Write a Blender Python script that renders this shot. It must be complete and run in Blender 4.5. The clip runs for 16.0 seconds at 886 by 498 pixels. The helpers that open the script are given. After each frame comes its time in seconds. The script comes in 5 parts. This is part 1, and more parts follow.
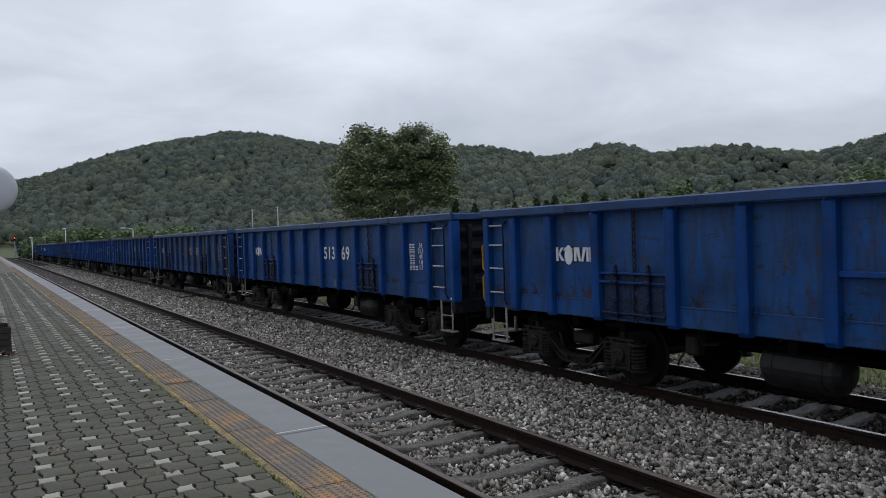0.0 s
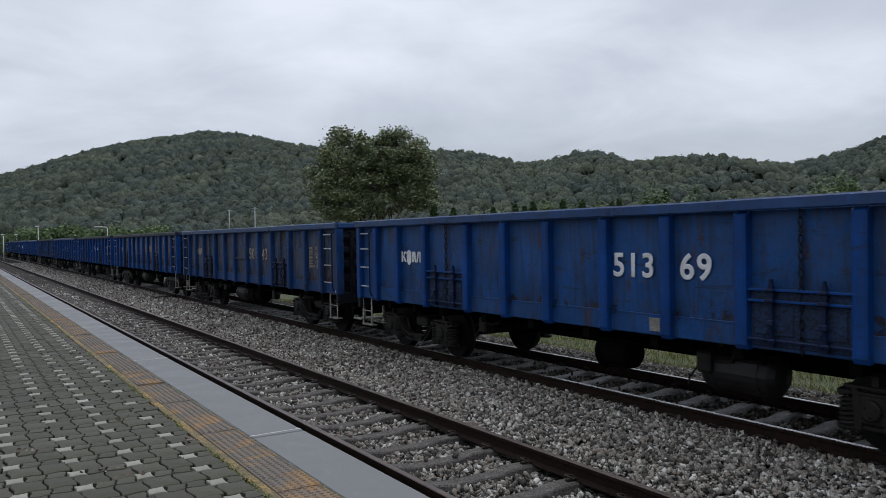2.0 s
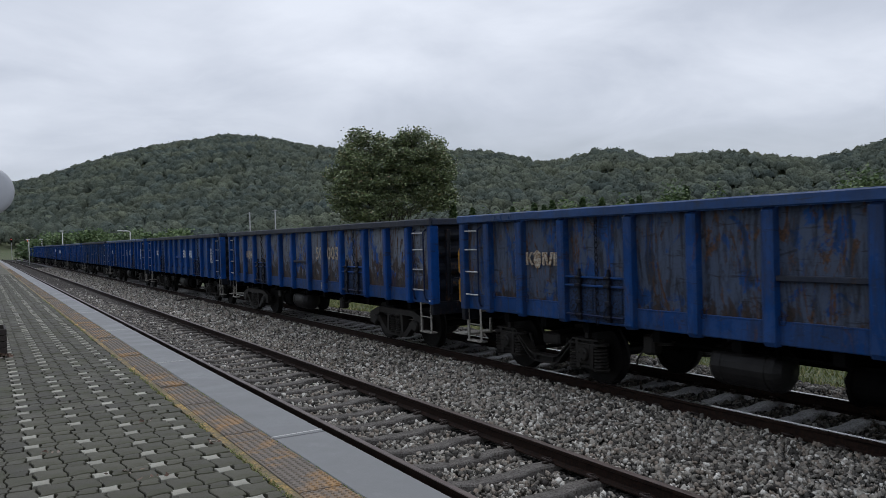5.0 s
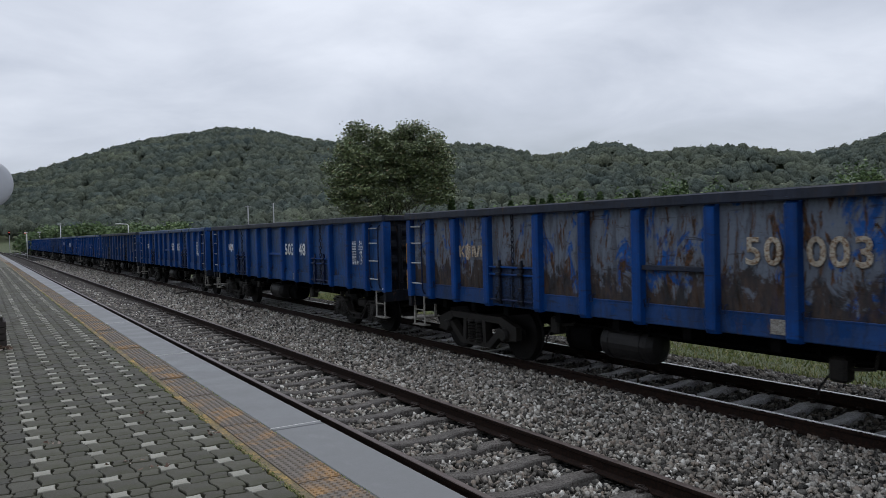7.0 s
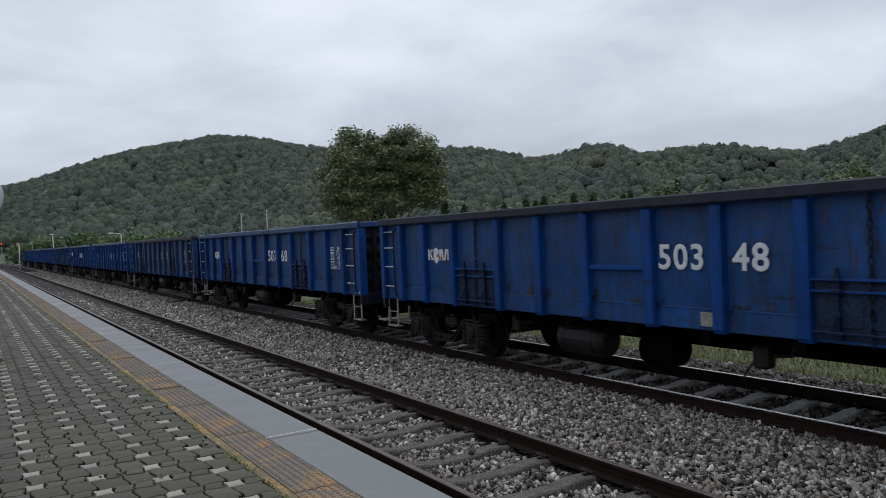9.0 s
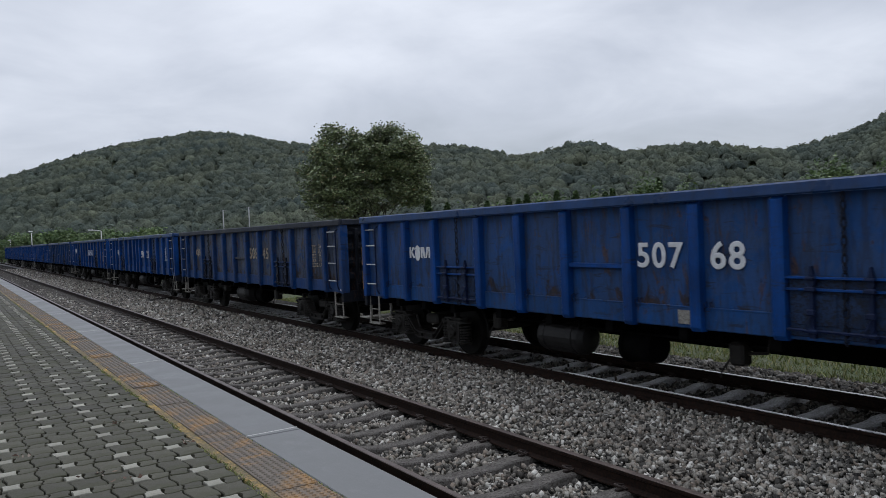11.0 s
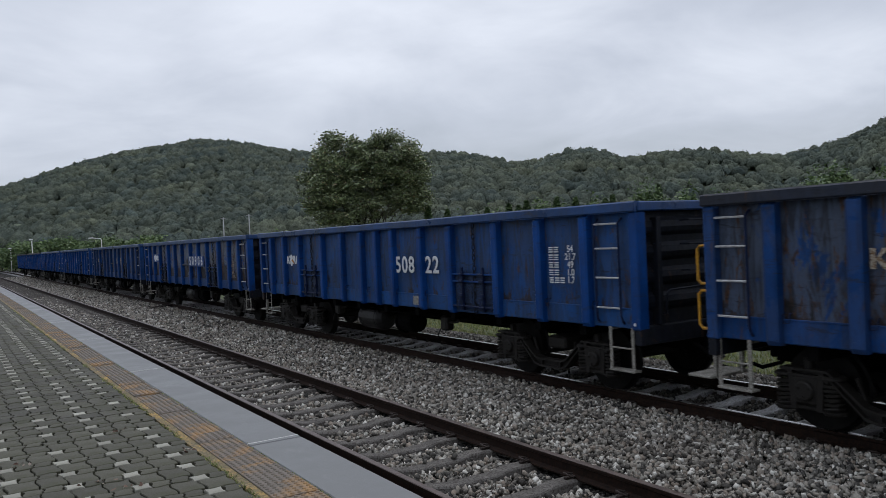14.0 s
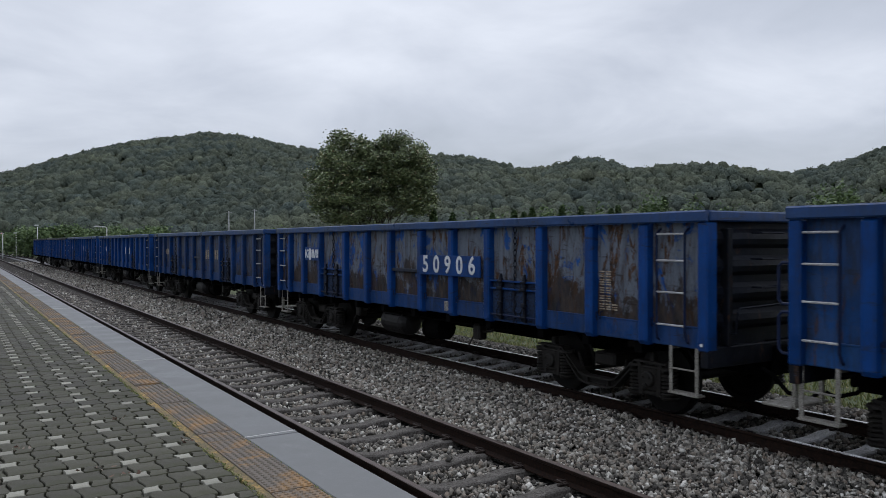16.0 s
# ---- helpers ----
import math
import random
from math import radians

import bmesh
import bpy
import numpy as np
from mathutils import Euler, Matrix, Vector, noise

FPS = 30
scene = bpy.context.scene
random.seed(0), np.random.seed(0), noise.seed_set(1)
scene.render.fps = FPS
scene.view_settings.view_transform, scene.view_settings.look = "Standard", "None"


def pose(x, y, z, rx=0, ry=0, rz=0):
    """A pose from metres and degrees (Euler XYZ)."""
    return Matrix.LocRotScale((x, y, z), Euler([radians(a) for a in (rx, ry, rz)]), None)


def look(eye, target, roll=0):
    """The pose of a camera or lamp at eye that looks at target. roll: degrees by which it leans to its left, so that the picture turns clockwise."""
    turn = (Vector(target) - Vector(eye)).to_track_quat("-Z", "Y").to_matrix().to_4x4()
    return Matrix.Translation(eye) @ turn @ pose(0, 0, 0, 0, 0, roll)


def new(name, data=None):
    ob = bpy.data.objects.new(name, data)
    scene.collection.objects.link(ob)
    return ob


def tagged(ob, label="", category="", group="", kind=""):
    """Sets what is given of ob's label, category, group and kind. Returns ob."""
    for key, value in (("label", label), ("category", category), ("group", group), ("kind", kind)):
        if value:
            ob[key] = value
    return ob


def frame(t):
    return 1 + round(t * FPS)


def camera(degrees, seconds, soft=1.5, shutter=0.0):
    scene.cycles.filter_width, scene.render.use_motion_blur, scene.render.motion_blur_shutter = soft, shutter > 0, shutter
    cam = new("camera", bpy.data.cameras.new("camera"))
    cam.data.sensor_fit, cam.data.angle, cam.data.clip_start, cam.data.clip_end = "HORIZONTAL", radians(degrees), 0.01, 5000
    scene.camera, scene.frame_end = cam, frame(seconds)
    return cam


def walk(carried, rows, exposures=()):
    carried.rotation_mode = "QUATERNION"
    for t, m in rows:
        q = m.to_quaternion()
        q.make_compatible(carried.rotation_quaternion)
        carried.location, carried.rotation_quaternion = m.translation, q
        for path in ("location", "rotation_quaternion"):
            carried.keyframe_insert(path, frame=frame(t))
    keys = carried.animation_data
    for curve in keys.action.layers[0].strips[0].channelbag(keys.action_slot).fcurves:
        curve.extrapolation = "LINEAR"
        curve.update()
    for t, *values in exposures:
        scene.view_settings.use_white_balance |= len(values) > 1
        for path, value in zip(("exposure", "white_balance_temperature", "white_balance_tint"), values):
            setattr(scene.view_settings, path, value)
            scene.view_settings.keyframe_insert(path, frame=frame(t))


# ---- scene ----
cam = camera(58.944, 16.0, 0.55, 0.12)
PATH = [
    (0.0, pose(-0.000, -0.000, 2.153, 88.836, 1.929, -30.314)),
    (0.5, pose(-0.012, -0.037, 2.150, 88.929, 1.815, -30.970)),
    (1.0, pose(0.005, 0.003, 2.150, 88.964, 1.504, -31.416)),
    (1.5, pose(0.009, 0.010, 2.150, 88.991, 1.103, -31.682)),
    (2.0, pose(-0.002, -0.001, 2.153, 89.108, 0.940, -31.917)),
    (2.5, pose(-0.009, -0.010, 2.159, 89.301, 1.004, -31.827)),
    (3.0, pose(-0.009, -0.011, 2.155, 89.534, 1.220, -31.548)),
    (3.5, pose(-0.004, -0.010, 2.155, 89.655, 1.438, -31.025)),
    (4.0, pose(0.005, -0.004, 2.155, 89.631, 1.698, -30.643)),
    (4.5, pose(0.010, 0.006, 2.153, 89.395, 1.685, -30.485)),
    (7.0, pose(-0.013, -0.040, 2.149, 88.681, 1.501, -30.610)),
    (7.5, pose(0.004, -0.010, 2.156, 88.871, 1.515, -30.808)),
    (8.0, pose(0.010, -0.009, 2.156, 89.000, 1.787, -30.871)),
    (8.5, pose(0.003, -0.028, 2.148, 89.027, 2.174, -30.892)),
    (9.0, pose(0.010, -0.013, 2.152, 88.933, 2.522, -31.053)),
    (9.5, pose(0.013, -0.016, 2.155, 88.858, 2.484, -31.307)),
    (10.0, pose(0.016, -0.013, 2.154, 88.656, 2.410, -31.810)),
    (12.5, pose(0.029, -0.028, 2.157, 88.952, 2.509, -32.448)),
    (13.0, pose(0.029, -0.016, 2.153, 89.059, 2.685, -32.336)),
    (13.5, pose(0.030, -0.013, 2.156, 89.138, 2.634, -32.282)),
    (14.0, pose(0.018, -0.027, 2.158, 89.197, 2.617, -32.268)),
    (14.5, pose(0.015, -0.030, 2.161, 89.285, 2.517, -32.237)),
    (15.0, pose(0.009, -0.026, 2.160, 89.328, 2.084, -32.243)),
    (15.5, pose(-0.014, -0.070, 2.161, 89.331, 0.223, -32.121)),
    (16.0, pose(-0.017, -0.082, 2.163, 89.432, 0.156, -31.965)),
]
walk(cam, PATH)

# light
SUN_AZ, SUN_EL, SUN_STRENGTH = 38.0, 52.0, 0.5
SKY_STRENGTH = 1.0
ZENITH = 1.7                          # how much brighter the cloud is overhead
CLOUD_SHIFT = (0.0, 0.0, 0.0)
scene.view_settings.exposure = 0.0

# world: overcast daylight
world = bpy.data.worlds.new("world")
scene.world = world
world.use_nodes = True
wn = world.node_tree
wn.nodes.clear()


def wnode(kind, **kw):
    n = wn.nodes.new(kind)
    for k, v in kw.items():
        n.inputs[k].default_value = v
    return n


w_out = wnode("ShaderNodeOutputWorld")
w_bg = wnode("ShaderNodeBackground", Strength=SKY_STRENGTH)
w_sky = wnode("ShaderNodeTexSky")
w_sky.sky_type, w_sky.sun_disc = "NISHITA", False
w_sky.sun_elevation, w_sky.sun_rotation = radians(SUN_EL), radians(SUN_AZ)
w_dim = wn.nodes.new("ShaderNodeVectorMath")
w_dim.operation = "SCALE"
w_dim.inputs["Scale"].default_value = 0.1
w_co = wnode("ShaderNodeTexCoord")
w_sep = wnode("ShaderNodeSeparateXYZ")
w_add = wn.nodes.new("ShaderNodeMath")
w_add.operation, w_add.inputs[1].default_value = "ADD", 0.22
w_div = wn.nodes.new("ShaderNodeVectorMath")
w_div.operation = "DIVIDE"
w_comb = wnode("ShaderNodeCombineXYZ")
w_n1 = wnode("ShaderNodeTexNoise", Scale=0.55, Detail=6.0, Roughness=0.5, Distortion=0.3)
w_n2 = wnode("ShaderNodeTexNoise", Scale=1.7, Detail=7.0, Roughness=0.55, Distortion=0.5)
w_map = wn.nodes.new("ShaderNodeMapping")
w_map.inputs["Location"].default_value = CLOUD_SHIFT
w_mixn = wn.nodes.new("ShaderNodeMath")
w_mixn.operation, w_mixn.inputs[1].default_value = "MULTIPLY_ADD", 0.42
w_ramp = wnode("ShaderNodeValToRGB")
w_el = w_ramp.color_ramp.elements
w_el[0].position, w_el[0].color = 0.52, (0.44, 0.485, 0.565, 1)
w_el[1].position, w_el[1].color = 0.92, (0.82, 0.865, 0.965, 1)
w_m = w_el.new(0.70)
w_m.color = (0.58, 0.625, 0.725, 1)
w_mix = wn.nodes.new("ShaderNodeMix")
w_mix.data_type = "RGBA"
w_mix.inputs["Factor"].default_value = 0.92
wl = wn.links.new
wl(w_co.outputs["Generated"], w_sep.inputs[0])
wl(w_sep.outputs["Z"], w_add.inputs[0])
for _s in "XYZ":
    wl(w_add.outputs[0], w_comb.inputs[_s])
wl(w_co.outputs["Generated"], w_div.inputs[0])
wl(w_comb.outputs[0], w_div.inputs[1])
wl(w_div.outputs[0], w_map.inputs[0])
wl(w_map.outputs[0], w_n1.inputs["Vector"])
wl(w_map.outputs[0], w_n2.inputs["Vector"])
wl(w_n2.outputs["Fac"], w_mixn.inputs[0])
wl(w_n1.outputs["Fac"], w_mixn.inputs[2])
wl(w_mixn.outputs[0], w_ramp.inputs[0])
wl(w_sky.outputs[0], w_dim.inputs[0])
wl(w_dim.outputs[0], w_mix.inputs["A"])
wl(w_ramp.outputs[0], w_mix.inputs["B"])
w_zen = wn.nodes.new("ShaderNodeMapRange")
w_zen.interpolation_type = "SMOOTHSTEP"
for _k, _v in (("From Min", 0.30), ("From Max", 1.0), ("To Min", 1.0), ("To Max", ZENITH)):
    w_zen.inputs[_k].default_value = _v
w_lift = wn.nodes.new("ShaderNodeVectorMath")
w_lift.operation = "SCALE"
wl(w_sep.outputs["Z"], w_zen.inputs["Value"])
wl(w_mix.outputs["Result"], w_lift.inputs[0])
wl(w_zen.outputs[0], w_lift.inputs["Scale"])
wl(w_lift.outputs[0], w_bg.inputs["Color"])
wl(w_bg.outputs[0], w_out.inputs[0])

sun = new("sun", bpy.data.lights.new("sun", "SUN"))
sun.data.energy, sun.data.angle, sun.data.color = SUN_STRENGTH, radians(25), (1.0, 0.97, 0.93)
_a, _e = radians(SUN_AZ), radians(SUN_EL)
sun.matrix_world = look((100 * math.sin(_a) * math.cos(_e), 100 * math.cos(_a) * math.cos(_e), 100 * math.sin(_e)), (0, 0, 0))


# ---- materials ----
class Mat:
    """A procedural material under construction."""

    def __init__(self, name, rough=0.6, metal=0.0, spec=0.5):
        self.m = bpy.data.materials.new(name)
        self.m.use_nodes = True
        self.t = self.m.node_tree
        self.b = self.t.nodes["Principled BSDF"]
        self.b.inputs["Roughness"].default_value = rough
        self.b.inputs["Metallic"].default_value = metal
        self.b.inputs["Specular IOR Level"].default_value = spec
        self.co = self.t.nodes.new("ShaderNodeTexCoord").outputs["Object"]
        self.info = self.t.nodes.new("ShaderNodeObjectInfo").outputs["Random"]

    def n(self, kind, **kw):
        node = self.t.nodes.new(kind)
        for k, v in kw.items():
            node.inputs[k].default_value = v
        return node

    def link(self, a, b):
        self.t.links.new(a, b)

    def coords(self, scale=(1, 1, 1), vary=True):
        mp = self.n("ShaderNodeMapping")
        mp.inputs["Scale"].default_value = scale
        src = self.co
        if vary:
            add = self.n("ShaderNodeVectorMath")
            add.operation = "MULTIPLY_ADD"
            comb = self.n("ShaderNodeCombineXYZ")
            for s in "XYZ":
                self.link(self.info, comb.inputs[s])
            self.link(comb.outputs[0], add.inputs[0])
            add.inputs[1].default_value = (37.0, 53.0, 29.0)
            self.link(self.co, add.inputs[2])
            src = add.outputs[0]
        self.link(src, mp.inputs[0])
        return mp.outputs[0]

    def noise(self, vec, scale, detail=4.0, rough=0.55, distort=0.0):
        node = self.n("ShaderNodeTexNoise", Scale=scale, Detail=detail, Roughness=rough, Distortion=distort)
        if vec is not None:
            self.link(vec, node.inputs["Vector"])
        return node.outputs["Fac"]

    def voronoi(self, vec, scale, out="Color", feature="F1"):
        node = self.n("ShaderNodeTexVoronoi", Scale=scale)
        node.feature = feature
        self.link(vec, node.inputs["Vector"])
        return node.outputs[out]

    def ramp(self, fac, stops):
        node = self.n("ShaderNodeValToRGB")
        e = node.color_ramp.elements
        while len(e) < len(stops):
            e.new(0.5)
        for i, (p, c) in enumerate(stops):
            e[i].position = p
            e[i].color = (*c, 1) if isinstance(c, tuple) else (c, c, c, 1)
        self.link(fac, node.inputs[0])
        return node.outputs[0]

    def mix(self, fac, a, b, kind="MIX"):
        node = self.n("ShaderNodeMix")
        node.data_type, node.blend_type = "RGBA", kind
        for key, v in (("Factor", fac), ("A", a), ("B", b)):
            if isinstance(v, tuple):
                node.inputs[key].default_value = (*v, 1)
            elif isinstance(v, (int, float)):
                node.inputs[key].default_value = v
            else:
                self.link(v, node.inputs[key])
        return node.outputs["Result"]

    def mul(self, a, b, op="MULTIPLY"):
        node = self.n("ShaderNodeMath")
        node.operation = op
        for i, v in enumerate((a, b)):
            if isinstance(v, (int, float)):
                node.inputs[i].default_value = v
            else:
                self.link(v, node.inputs[i])
        return node.outputs[0]

    def island(self):
        return self.n("ShaderNodeNewGeometry").outputs["Random Per Island"]

    def colour(self, c):
        if isinstance(c, tuple):
            self.b.inputs["Base Color"].default_value = (*c, 1)
        else:
            self.link(c, self.b.inputs["Base Color"])
        return self

    def rough(self, fac):
        self.link(fac, self.b.inputs["Roughness"])
        return self

    def bump(self, height, strength=0.3, dist=0.01):
        node = self.n("ShaderNodeBump", Strength=strength, Distance=dist)
        self.link(height, node.inputs["Height"])
        self.link(node.outputs[0], self.b.inputs["Normal"])
        return self


def paint(name, base, grime, rust, streak=0.0, patches=0.0, rough=0.42, dull=(0.13, 0.15, 0.19), cover=0.0, low=0.0, spec=0.18):
    """Wagon paint: grime in streaks, faded patches and rust by amount."""
    m = Mat(name, rough=rough, spec=spec)
    broad = m.noise(m.coords((1, 1, 1)), 1.3, 5, 0.6)
    fine = m.noise(m.coords((1, 1, 1)), 22, 5, 0.6)
    crumple = m.noise(m.coords((1, 1, 0.8)), 4.5, 4, 0.5, 1.2)
    drip = m.noise(m.coords((5, 5, 0.8)), 1.6, 7, 0.68, 0.9)
    drip2 = m.noise(m.coords((4, 4, 1.0)), 1.5, 8, 0.72, 1.6)
    c = m.mix(m.ramp(broad, [(0.3, 0.0), (0.7, 1.0)]), tuple(v * 0.68 for v in base), tuple(min(1, v * 1.32) for v in base))
    if patches:
        c = m.mix(m.mul(m.ramp(m.noise(m.coords((1, 1, 0.7)), 1.9, 8, 0.7, 0.8), [(0.455 - cover, 0.0), (0.50 - cover, 1.0)]), patches), c, dull)
    if streak:
        c = m.mix(m.mul(m.ramp(drip, [(0.47, 0.0), (0.60, 1.0)]), streak), c, grime)
    if rust:
        c = m.mix(m.mul(m.ramp(drip2, [(0.60 - 0.13 * rust, 0.0), (0.65 - 0.13 * rust, 1.0)]), min(1.0, 0.5 + rust)), c,
                  m.mix(m.ramp(fine, [(0.35, 0.0), (0.65, 1.0)]), (0.018, 0.013, 0.010), (0.115, 0.055, 0.025)))
    if low:
        sep = m.n("ShaderNodeSeparateXYZ")
        m.link(m.co, sep.inputs[0])
        rise = m.mul(m.noise(m.coords((1.6, 1.6, 1.0)), 2.1, 8, 0.7, 0.6), m.mul(sep.outputs["Z"], -0.46), "ADD")
        brown = m.mix(m.ramp(m.noise(m.coords((3, 3, 1)), 3.0, 6, 0.7), [(0.4, 0.0), (0.62, 1.0)]), (0.012, 0.011, 0.010), (0.062, 0.036, 0.022))
        c = m.mix(m.mul(m.ramp(rise, [(0.575 - low, 0.0), (0.64 - low, 1.0)]), 0.88), c, brown)
    scuff = m.noise(m.coords((0.9, 0.9, 5.0)), 2.2, 7, 0.68, 0.7)
    c = m.mix(m.mul(m.ramp(scuff, [(0.585, 0.0), (0.66, 1.0)]), 0.65), c, grime)
    scratch = m.noise(m.coords((1.5, 1.5, 9.0)), 5.0, 5, 0.6, 2.0)
    c = m.mix(m.mul(m.ramp(scratch, [(0.66, 0.0), (0.70, 1.0)]), 0.35), c, (0.10, 0.14, 0.22))
    c = m.mix(m.ramp(fine, [(0.55, 0.0), (0.8, 0.5)]), c, grime)
    m.colour(c)
    m.rough(m.ramp(broad, [(0.25, rough - 0.1), (0.75, rough + 0.2)]))
    m.bump(m.mix(0.25, crumple, fine), 0.32, 0.03)
    return m.m


BLUE, DEEP = (0.011, 0.066, 0.215), (0.003, 0.047, 0.200)
GRIME = (0.022, 0.024, 0.030)
m_panel_clean = paint("panel_paint_clean", BLUE, GRIME, 0.20, 0.48, 0.30, 0.40, (0.028, 0.056, 0.110), 0.0, 0.085)
m_panel_soft = paint("panel_paint_soiled", (0.011, 0.057, 0.185), GRIME, 0.22, 0.58, 0.34, 0.46, (0.045, 0.070, 0.12), 0.0, 0.09)
m_panel_worn = paint("panel_paint_worn", (0.010, 0.050, 0.165), (0.012, 0.011, 0.010), 0.42, 0.7, 0.85, 0.55, (0.070, 0.086, 0.118), 0.03, 0.12)
m_panel_rust = paint("panel_paint_rusted", (0.010, 0.075, 0.27), (0.022, 0.017, 0.014), 0.50, 0.45, 0.95, 0.60, (0.150, 0.170, 0.200), 0.03, 0.27)
m_post = paint("post_paint", DEEP, GRIME, 0.0, 0.25, 0.0, 0.38)
m_post_worn = paint("post_paint_worn", (0.004, 0.041, 0.155), GRIME, 0.05, 0.45, 0.1, 0.45)
m_rim_blue = paint("rim_paint", (0.008, 0.046, 0.155), GRIME, 0.0, 0.25, 0.1, 0.30, (0.03, 0.04, 0.07), spec=0.36)
m_rim_dark = paint("rim_paint_dark", (0.022, 0.028, 0.045), (0.012, 0.012, 0.012), 0.1, 0.3, 0.2, 0.45, (0.05, 0.05, 0.055))
# End walls and end beams are coloured near black.
m_end = paint("end_wall_near_black", (0.006, 0.008, 0.014), (0.004, 0.004, 0.004), 0.1, 0.5, 0.2, 0.5, (0.02, 0.022, 0.028))


def plain(name, base, rough, metal=0.0, var=0.35, scale=9.0, bump=0.3, dirt=None, spec=0.2):
    m = Mat(name, rough=rough, metal=metal, spec=spec)
    a = m.noise(m.coords(), scale, 6, 0.6)
    b = m.noise(m.coords(), scale * 7, 3, 0.6)
    c = m.mix(m.ramp(a, [(0.3, 0.0), (0.7, 1.0)]), tuple(v * (1 - var) for v in base), tuple(min(1, v * (1 + var)) for v in base))
    if dirt:
        c = m.mix(m.ramp(b, [(0.45, 0.0), (0.62, 1.0)]), c, dirt)
    m.colour(c)
    m.rough(m.ramp(b, [(0.3, max(0.05, rough - 0.1)), (0.7, min(1, rough + 0.1))]))
    m.bump(b, bump, 0.004)
    return m.m


# Shade under the wagons is put into these near-black gear and underframe colours.
m_bogie = plain("bogie_steel", (0.010, 0.009, 0.008), 0.55, 0.0, 0.5, 6, 0.5, (0.019, 0.016, 0.013), 0.25)
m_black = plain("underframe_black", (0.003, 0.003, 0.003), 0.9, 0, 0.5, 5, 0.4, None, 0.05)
m_tank = plain("tank_black", (0.012, 0.011, 0.011), 0.5, 0, 0.4, 5, 0.3, None, 0.35)
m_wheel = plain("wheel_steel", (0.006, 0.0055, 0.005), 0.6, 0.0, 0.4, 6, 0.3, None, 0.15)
m_step = plain("step_grey_paint", (0.30, 0.29, 0.26), 0.6, 0, 0.3, 12, 0.3, (0.12, 0.10, 0.08))
# Rungs are coloured near white for the sky they reflect, with dirt over it.
m_rung = plain("rung_sky_sheen", (0.55, 0.56, 0.58), 0.5, 0, 0.25, 14, 0.2, (0.22, 0.20, 0.18))
m_stile = plain("ladder_dark_blue", (0.008, 0.016, 0.05), 0.5, 0, 0.3, 8, 0.2)
m_yellow = plain("handrail_yellow", (0.55, 0.27, 0.02), 0.5, 0, 0.3, 14, 0.2, (0.18, 0.09, 0.02))
m_hatch = plain("hatch_dull_steel", (0.014, 0.032, 0.080), 0.55, 0, 0.45, 5, 0.4, (0.012, 0.013, 0.018))
m_chain = plain("chain_black", (0.012, 0.014, 0.022), 0.55, 0.3, 0.4, 20, 0.3)
m_white = plain("stencil_white", (0.66, 0.67, 0.68), 0.6, 0, 0.12, 10, 0.15)
m_white_worn = plain("stencil_white_rusty", (0.40, 0.36, 0.29), 0.65, 0, 0.35, 5, 0.2, (0.16, 0.085, 0.04))
m_rail_web = plain("rail_rust", (0.013, 0.008, 0.006), 0.75, 0.0, 0.45, 5, 0.4, (0.030, 0.016, 0.011), 0.12)
m_rail_top = plain("rail_head_steel", (0.12, 0.095, 0.085), 0.42, 0.7, 0.25, 3, 0.1)
m_rail_bright = plain("rail_head_polished", (0.46, 0.45, 0.44), 0.3, 1.0, 0.15, 3, 0.05)
m_clip = plain("clip_steel", (0.040, 0.030, 0.026), 0.5, 0.4, 0.3, 20, 0.2)
m_sleeper_dark = plain("weathered_sleeper", (0.128, 0.118, 0.106), 0.85, 0, 0.35, 7, 0.6, (0.058, 0.049, 0.043))
m_sleeper = plain("concrete_sleeper", (0.36, 0.36, 0.36), 0.8, 0, 0.25, 7, 0.5, (0.20, 0.19, 0.18))
m_coping = Mat("coping_concrete", 0.62)
_a = m_coping.noise(m_coping.coords(), 1.6, 7, 0.65)
_b = m_coping.noise(m_coping.coords(), 60, 4, 0.6)
_c = m_coping.ramp(m_coping.noise(m_coping.coords((1, 0.4, 1)), 5, 6, 0.7), [(0.60, 0.0), (0.72, 1.0)])
m_coping.colour(m_coping.mix(m_coping.mul(_c, 0.25), m_coping.mix(m_coping.ramp(_a, [(0.3, 0.0), (0.7, 1.0)]), (0.112, 0.115, 0.115), (0.155, 0.157, 0.155)), (0.25, 0.25, 0.245)))
m_coping.rough(m_coping.ramp(_a, [(0.3, 0.34), (0.7, 0.6)])).bump(_b, 0.25, 0.003)
m_coping = m_coping.m
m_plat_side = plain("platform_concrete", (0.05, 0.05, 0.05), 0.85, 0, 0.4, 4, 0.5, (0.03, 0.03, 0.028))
m_joint_line = plain("joint_mortar", (0.62, 0.61, 0.59), 0.8, 0, 0.2, 20, 0.4)


def paver(name, base, light):
    m = Mat(name, 0.7, spec=0.28)
    r = m.ramp(m.island(), [(0.0, 0.72), (1.0, 1.22)])
    r2 = m.ramp(m.info, [(0.0, 0.80), (1.0, 1.16)])
    a = m.noise(m.coords(vary=False), 3.0, 6, 0.65)
    b = m.noise(m.coords(vary=False), 90, 4, 0.65)
    c = m.mix(m.ramp(b, [(0.35, 0.0), (0.7, 1.0)]), tuple(v * 0.8 for v in base), tuple(v * 1.18 for v in base))
    c = m.mix(1.0, m.mix(1.0, c, r, "MULTIPLY"), r2, "MULTIPLY")
    c = m.mix(m.mul(m.ramp(a, [(0.48, 0.0), (0.66, 1.0)]), 0.5), c, light)
    m.colour(c).bump(b, 0.5, 0.004)
    m.rough(m.ramp(a, [(0.3, 0.6), (0.7, 0.88)]))
    return m.m


